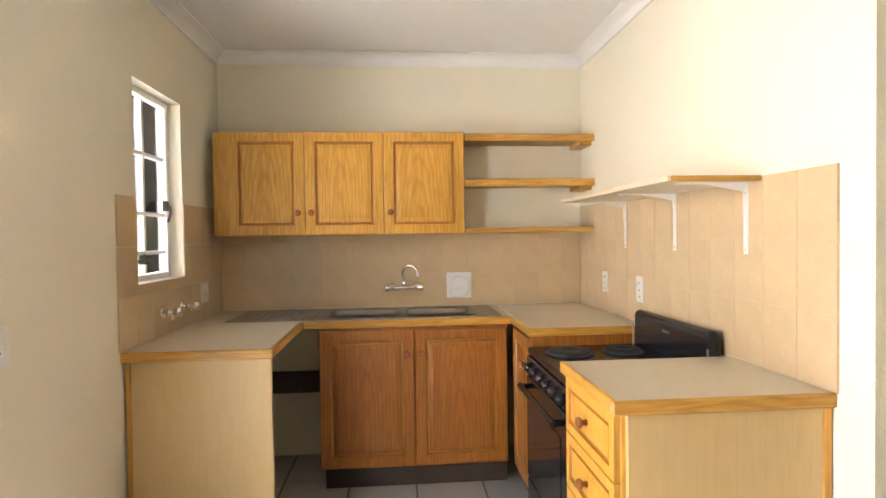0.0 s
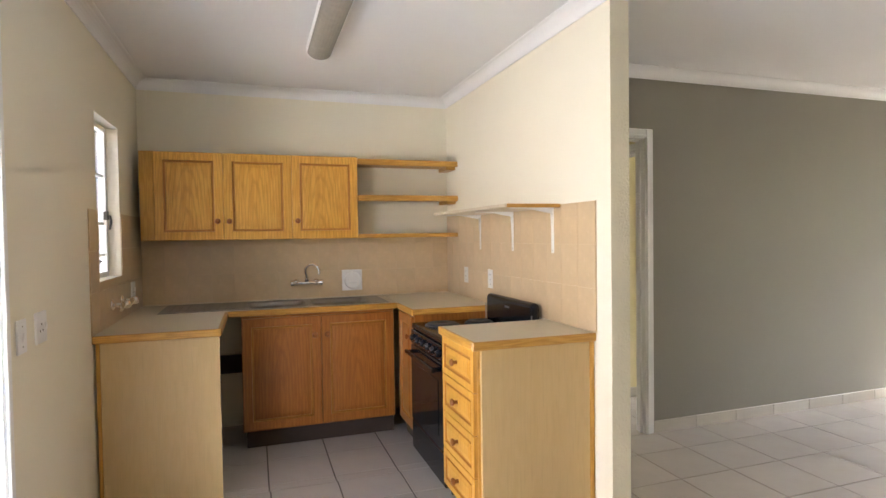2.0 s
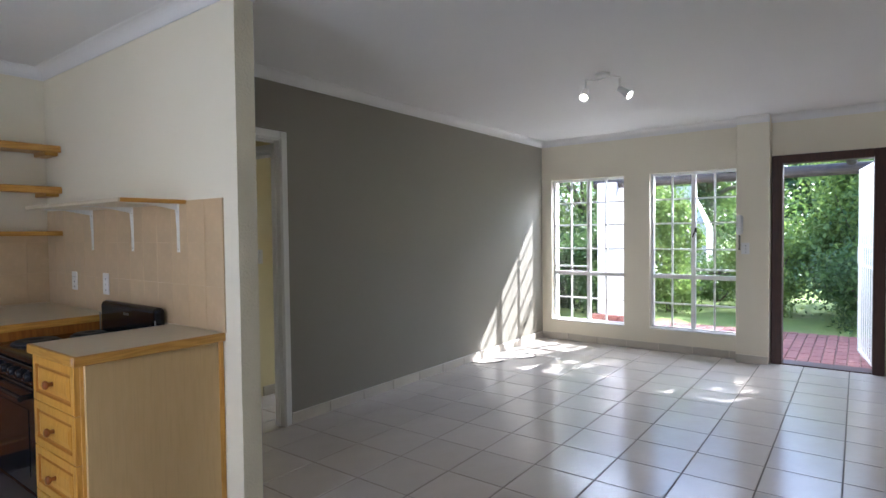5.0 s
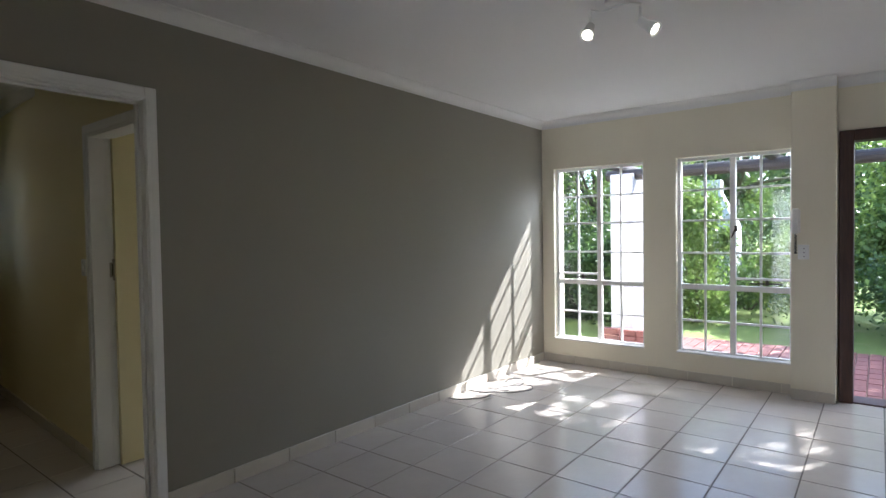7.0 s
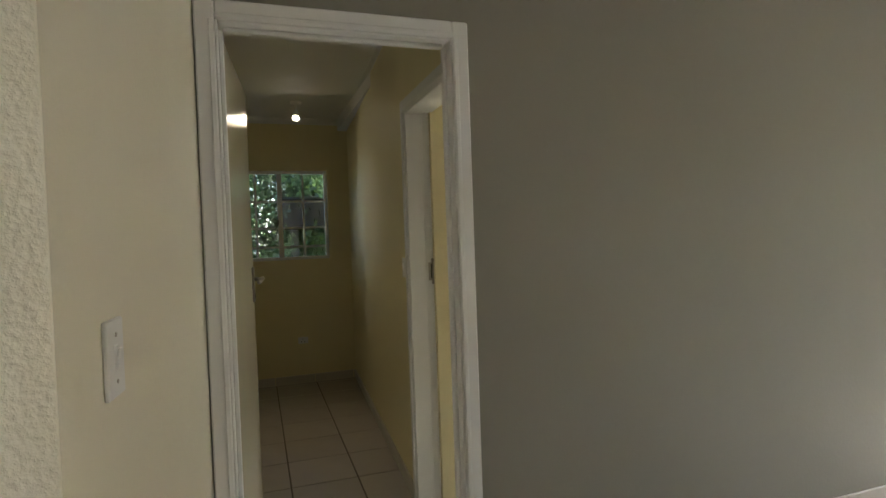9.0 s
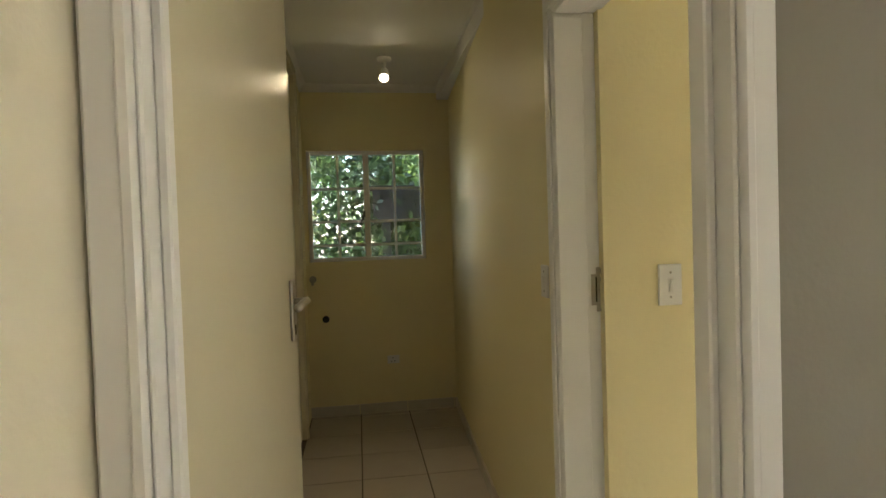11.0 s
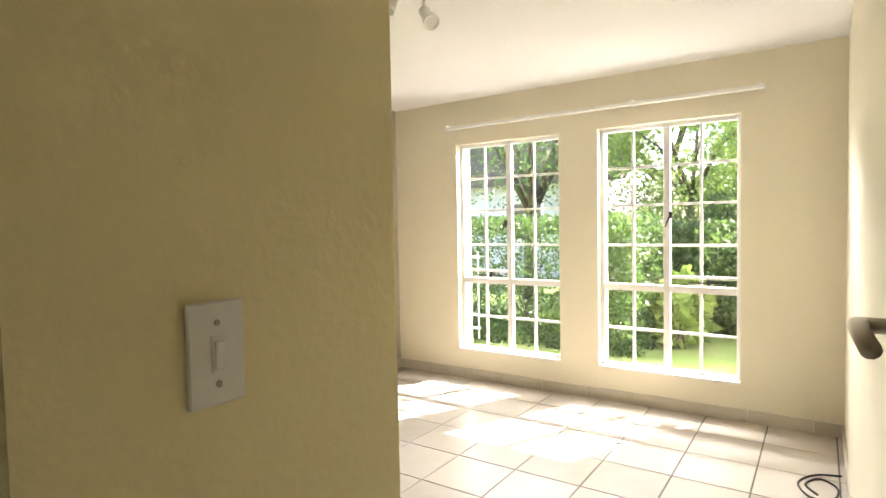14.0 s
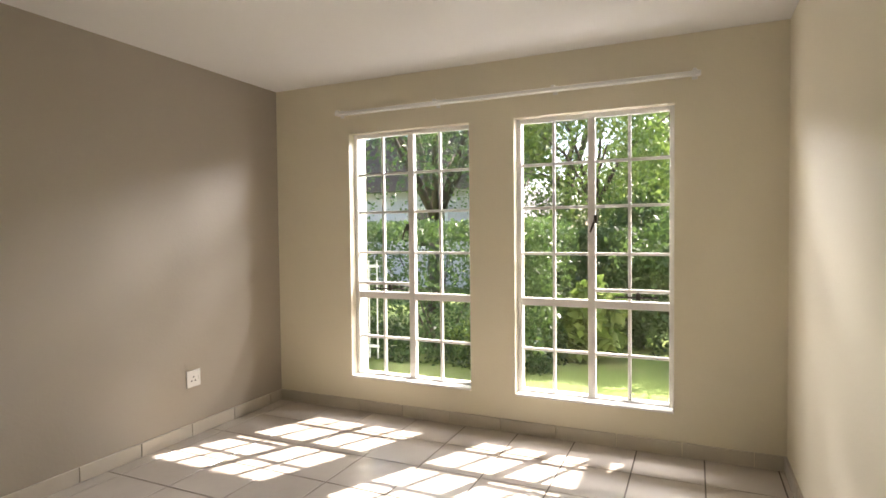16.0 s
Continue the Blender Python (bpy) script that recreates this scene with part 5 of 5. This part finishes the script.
for i in range(2):
    for j in range(3):
        part("brick", boxes((0.0, 0.105, j * 0.225, j * 0.225 + 0.215, i * 0.083, i * 0.083 + 0.073), bevel=0.004), BRICK, pl)
ch = thing("outdoor_fireplace", "white plastered outdoor fireplace with a tapered chimney", "fireplace", (13.4, 2.15, GZ))
bm = bmesh.new()
for (a, za), (b, zb) in (((0.5, 0), (0.5, 1.5)), ((0.5, 1.5), (0.2, 2.2)), ((0.2, 2.2), (0.2, 2.45))):
    lo = [bm.verts.new(p) for p in ((-a, -a * 0.7, za), (a, -a * 0.7, za), (a, a * 0.7, za), (-a, a * 0.7, za))]
    hi = [bm.verts.new(p) for p in ((-b, -b * 0.7, zb), (b, -b * 0.7, zb), (b, b * 0.7, zb), (-b, b * 0.7, zb))]
    bm.faces.new(lo)
    bm.faces.new(hi)
    for i in range(4):
        bm.faces.new((lo[i], lo[(i + 1) % 4], hi[(i + 1) % 4], hi[i]))
bmesh.ops.recalc_face_normals(bm, faces=bm.faces)
bm.transform(Matrix.Rotation(radians(90), 4, "Z"))
part("chimney", bm, EXTWALL, ch)

# neighbouring house beyond the hedge
hs = thing("house", "pale grey neighbouring house with a brown tiled roof", "house", (15.2, 6.6, GZ))
part("wall", boxes((0, 5, 0, 8, 0, 2.45), bevel=0.01), LILAC, hs)
w_ = part("window", boxes((-0.03, 0.0, 1.6, 2.7, 0.95, 2.0), bevel=0.004), WHITE, hs)
part("pane", boxes((-0.036, -0.03, 1.68, 2.62, 1.03, 1.92)), DARKGLASS, w_)
rows_bm = bmesh.new()
for k in range(16):
    x, z = -0.5 + k * 0.19, 2.38 + k * 0.115
    box(rows_bm, x, x + 0.23, -0.5, 8.5, z, z + 0.135)
part("roof", rows_bm, ROOFTILE, hs)
# steel fence panel
fe = thing("fence_panel", "white steel fence panel in front of the hedge", "fence", (7.95, 5.85, GZ))
part("rail", boxes((-0.012, 0.012, 0, 0.75, 0.12, 0.15), bevel=0.002), WHITE, fe)
part("rail", boxes((-0.012, 0.012, 0, 0.75, 1.0, 1.03), bevel=0.002), WHITE, fe)
for i in range(8):
    part("bar", tube([(0, 0.02 + i * 0.105, 0.0), (0, 0.02 + i * 0.105, 1.08)], 0.009, 6), WHITE, fe)


# ---- tiles, each a piece of its own ----
PIECES = {}


def slab(w, d, h, inset, material, name):
    """Shared mesh of one tile: a low block with a chamfered top, origin at its corner."""
    key = (round(w, 3), round(d, 3), round(h, 4), inset, name)
    if key not in PIECES:
        bm = bmesh.new()
        lo = [bm.verts.new(p) for p in ((0, 0, -h), (w, 0, -h), (w, d, -h), (0, d, -h))]
        mid = [bm.verts.new((v.co.x, v.co.y, -inset)) for v in lo]
        top = [bm.verts.new(p) for p in ((inset, inset, 0), (w - inset, inset, 0), (w - inset, d - inset, 0), (inset, d - inset, 0))]
        for a, b in ((lo, mid), (mid, top)):
            for i in range(4):
                bm.faces.new((a[i], a[(i + 1) % 4], b[(i + 1) % 4], b[i]))
        bm.faces.new(top)
        PIECES[key] = mesh_of(name, bm, material)
    return PIECES[key]


def cells(a0, a1, g, pitch):
    k = math.floor((a0 - g) / pitch)
    while g + k * pitch < a1 - 0.01:
        lo, hi = max(a0, g + k * pitch), min(a1, g + (k + 1) * pitch)
        if hi - lo > 0.012:
            yield lo, hi
        k += 1


def tile_floor(parent, x0, x1, y0, y1, gx, gy, pitch, joint=0.0065):
    for xa, xb in cells(x0, x1, gx, pitch):
        for ya, yb in cells(y0, y1, gy, pitch):
            t = new("tile", slab(xb - xa - joint, yb - ya - joint, 0.006, 0.0018, FLOORTILE, "tile"))
            t.location = (xa + joint / 2, ya + joint / 2, random.uniform(-0.0003, 0.0003))
            t.parent = parent


tile_floor(FLOOR, KL, FX + 0.06, SOUTH, GW0, 1.801, 0.09, 0.362)
tile_floor(FLOOR, KL, KR, GW0, KB, 1.80, 0.08, 0.363)
tile_floor(FLOOR_P, PIER_R, PW0 + 0.1, GW0, 3.101, 1.545, 0.56 + 0.363 * 4, 0.363)
tile_floor(FLOOR_P, PIER_R, PW0 + 0.16, 3.101, PEND, 1.545, 0.56 + 0.363 * 4, 0.363)
tile_floor(FLOOR_B, PW0 + 0.101, FX, GW1, 3.013, 5.40, 2.656, 0.357)
tile_floor(FLOOR_B, PW0 + 0.165, FX, 3.013, BEND, 5.40, 2.656, 0.357)


def skirting(p, q, inward, h=0.08, pitch=0.36, thick=0.012):
    """Upright tiles along a wall's foot."""
    P, Q, N = Vector((*p, 0)), Vector((*q, 0)), Vector((*inward, 0))
    n = (Q - P).length
    d = (Q - P) / n
    ob = new("baseboard")
    ob.location = P
    tagged(ob, "row of upright beige tile skirting", "baseboard", kind="structure")
    s = 0.0
    while s < n - 0.01:
        e = min(s + pitch, n)
        me = slab(e - s - 0.005, h, thick, 0.002, SKIRT, "skirting_tile")
        t = new("skirting_tile", me)
        rot = Matrix((d, Vector((0, 0, 1)), N)).transposed().to_4x4()
        if rot.determinant() < 0:
            rot = Matrix((-d, Vector((0, 0, 1)), N)).transposed().to_4x4()
            org = d * (e - 0.0015)
        else:
            org = d * (s + 0.0015)
        t.parent = ob
        t.matrix_local = Matrix.Translation(org + N * thick) @ rot
        s = e


skirting((PD[1] + 0.06, GW0), (FX, GW0), (0, -1))
skirting((FX, GW0), (FX, -0.05), (-1, 0))
skirting((5.985, -0.05), (5.985, -0.345), (-1, 0))
skirting((PIER_R, PIER_Y), (1.264, GW0), (0.9967, -0.0813))
skirting((KR - 0.012, PIER_Y), (PIER_R + 0.012, PIER_Y), (0, -1))
skirting((FX, BEND), (FX, GW1), (-1, 0), pitch=0.357)
skirting((PW1 + 0.15, BEND), (FX, BEND), (0, -1), pitch=0.357)
skirting((3.2, GW1), (FX, GW1), (0, 1), pitch=0.357)
skirting((PW0 + 0.003, BD[1] + 0.06), (PW0 + 0.151, PEND), (-0.9985, 0.0549), h=0.075)
skirting((PIER_R, PEND), (PW0 + 0.14, PEND), (0, -1), h=0.075)
skirting((2.45, 2.948), (2.765, 2.948), (0, -1), pitch=0.357)
skirting((KL, SOUTH), (KL, LD[0] - 0.06), (1, 0))
skirting((KL, LD[1] + 0.06), (KL, 2.12), (1, 0))


def wall_tiles(name, at, u, n, length, z0, rows, skip=(), pw=0.152, ph=0.21):
    """Tiles on a wall, from a corner along u, facing n; skip: (s0, s1, z0, z1) left free."""
    U, N = Vector((*u, 0)), Vector((*n, 0))
    ob = new(name)
    ob.location = at
    tagged(ob, "mottled beige glazed wall tiles above the worktop", "wall tiles", kind="structure")
    for s, e in cells(0, length, 0, pw):
        z = z0
        for hgt in rows:
            za, zb, sa, sb = z, z + hgt, s, e
            z += hgt
            todo = [(sa, sb, za, zb)]
            for k in skip:
                nxt = []
                for a, b, c, d in todo:
                    if b <= k[0] or a >= k[1] or d <= k[2] or c >= k[3]:
                        nxt.append((a, b, c, d))
                        continue
                    if a < k[0]:
                        nxt.append((a, k[0], c, d))
                    if b > k[1]:
                        nxt.append((k[1], b, c, d))
                    if c < k[2]:
                        nxt.append((max(a, k[0]), min(b, k[1]), c, k[2]))
                    if d > k[3]:
                        nxt.append((max(a, k[0]), min(b, k[1]), k[3], d))
                todo = nxt
            for a, b, c, d in todo:
                if b - a < 0.008 or d - c < 0.008:
                    continue
                t = new("wall_tile", slab(b - a - 0.0018, d - c - 0.0018, 0.006, 0.0007, WALLTILE, "wall_tile"))
                rot = Matrix((U, Vector((0, 0, 1)), N)).transposed().to_4x4()
                o = U * (a + 0.00125)
                if rot.determinant() < 0:
                    rot = Matrix((-U, Vector((0, 0, 1)), N)).transposed().to_4x4()
                    o = U * (b - 0.00125)
                t.parent = ob
                t.matrix_local = Matrix.Translation(o + N * 0.007 + Vector((0, 0, c + 0.00125))) @ rot
    bed = part("grout_bed", boxes((0, length, 0, 0.0045, z0, z0 + sum(rows))), WALLGROUT, ob) if not skip else None
    if bed:
        rot = Matrix((U, N, Vector((0, 0, 1)))).transposed().to_4x4()
        bed.matrix_local = rot


wall_tiles("trim_wall_tiles", (KL, KB, 0), (1, 0), (0, -1), KR - KL, 0.911, (0.205, 0.205, 0.05))
wall_tiles("trim_wall_tiles", (KR, 1.267, 0), (0, 1), (-1, 0), KB - 1.267 - 0.008, 0.911, (0.206, 0.206, 0.206))
wall_tiles("trim_wall_tiles", (KL, 2.11, 0), (0, 1), (1, 0), KB - 2.11 - 0.008, 0.911, (0.206, 0.206, 0.206), skip=((KW[0] - 2.11, KW[1] - 2.11, KW[2], 3),))

# clay pavers outside the entrance, in stretcher rows
row = 0
y = -1.75
while y < 1.75:
    x = 6.34 - (0.0 if row % 2 else 0.112)
    while x < 8.60:
        a, b = max(x, 6.34), min(x + 0.222, 8.61)
        if b - a > 0.03 and (x > 7.2 or y < 0.3):
            t = new("paver", slab(b - a - 0.008, 0.104, 0.02, 0.005, BRICK, "paver"))
            t.location = (a, y, GZ + 0.036 + random.uniform(-0.002, 0.002))
            t.parent = PAVE
        x += 0.224
    y += 0.112
    row += 1
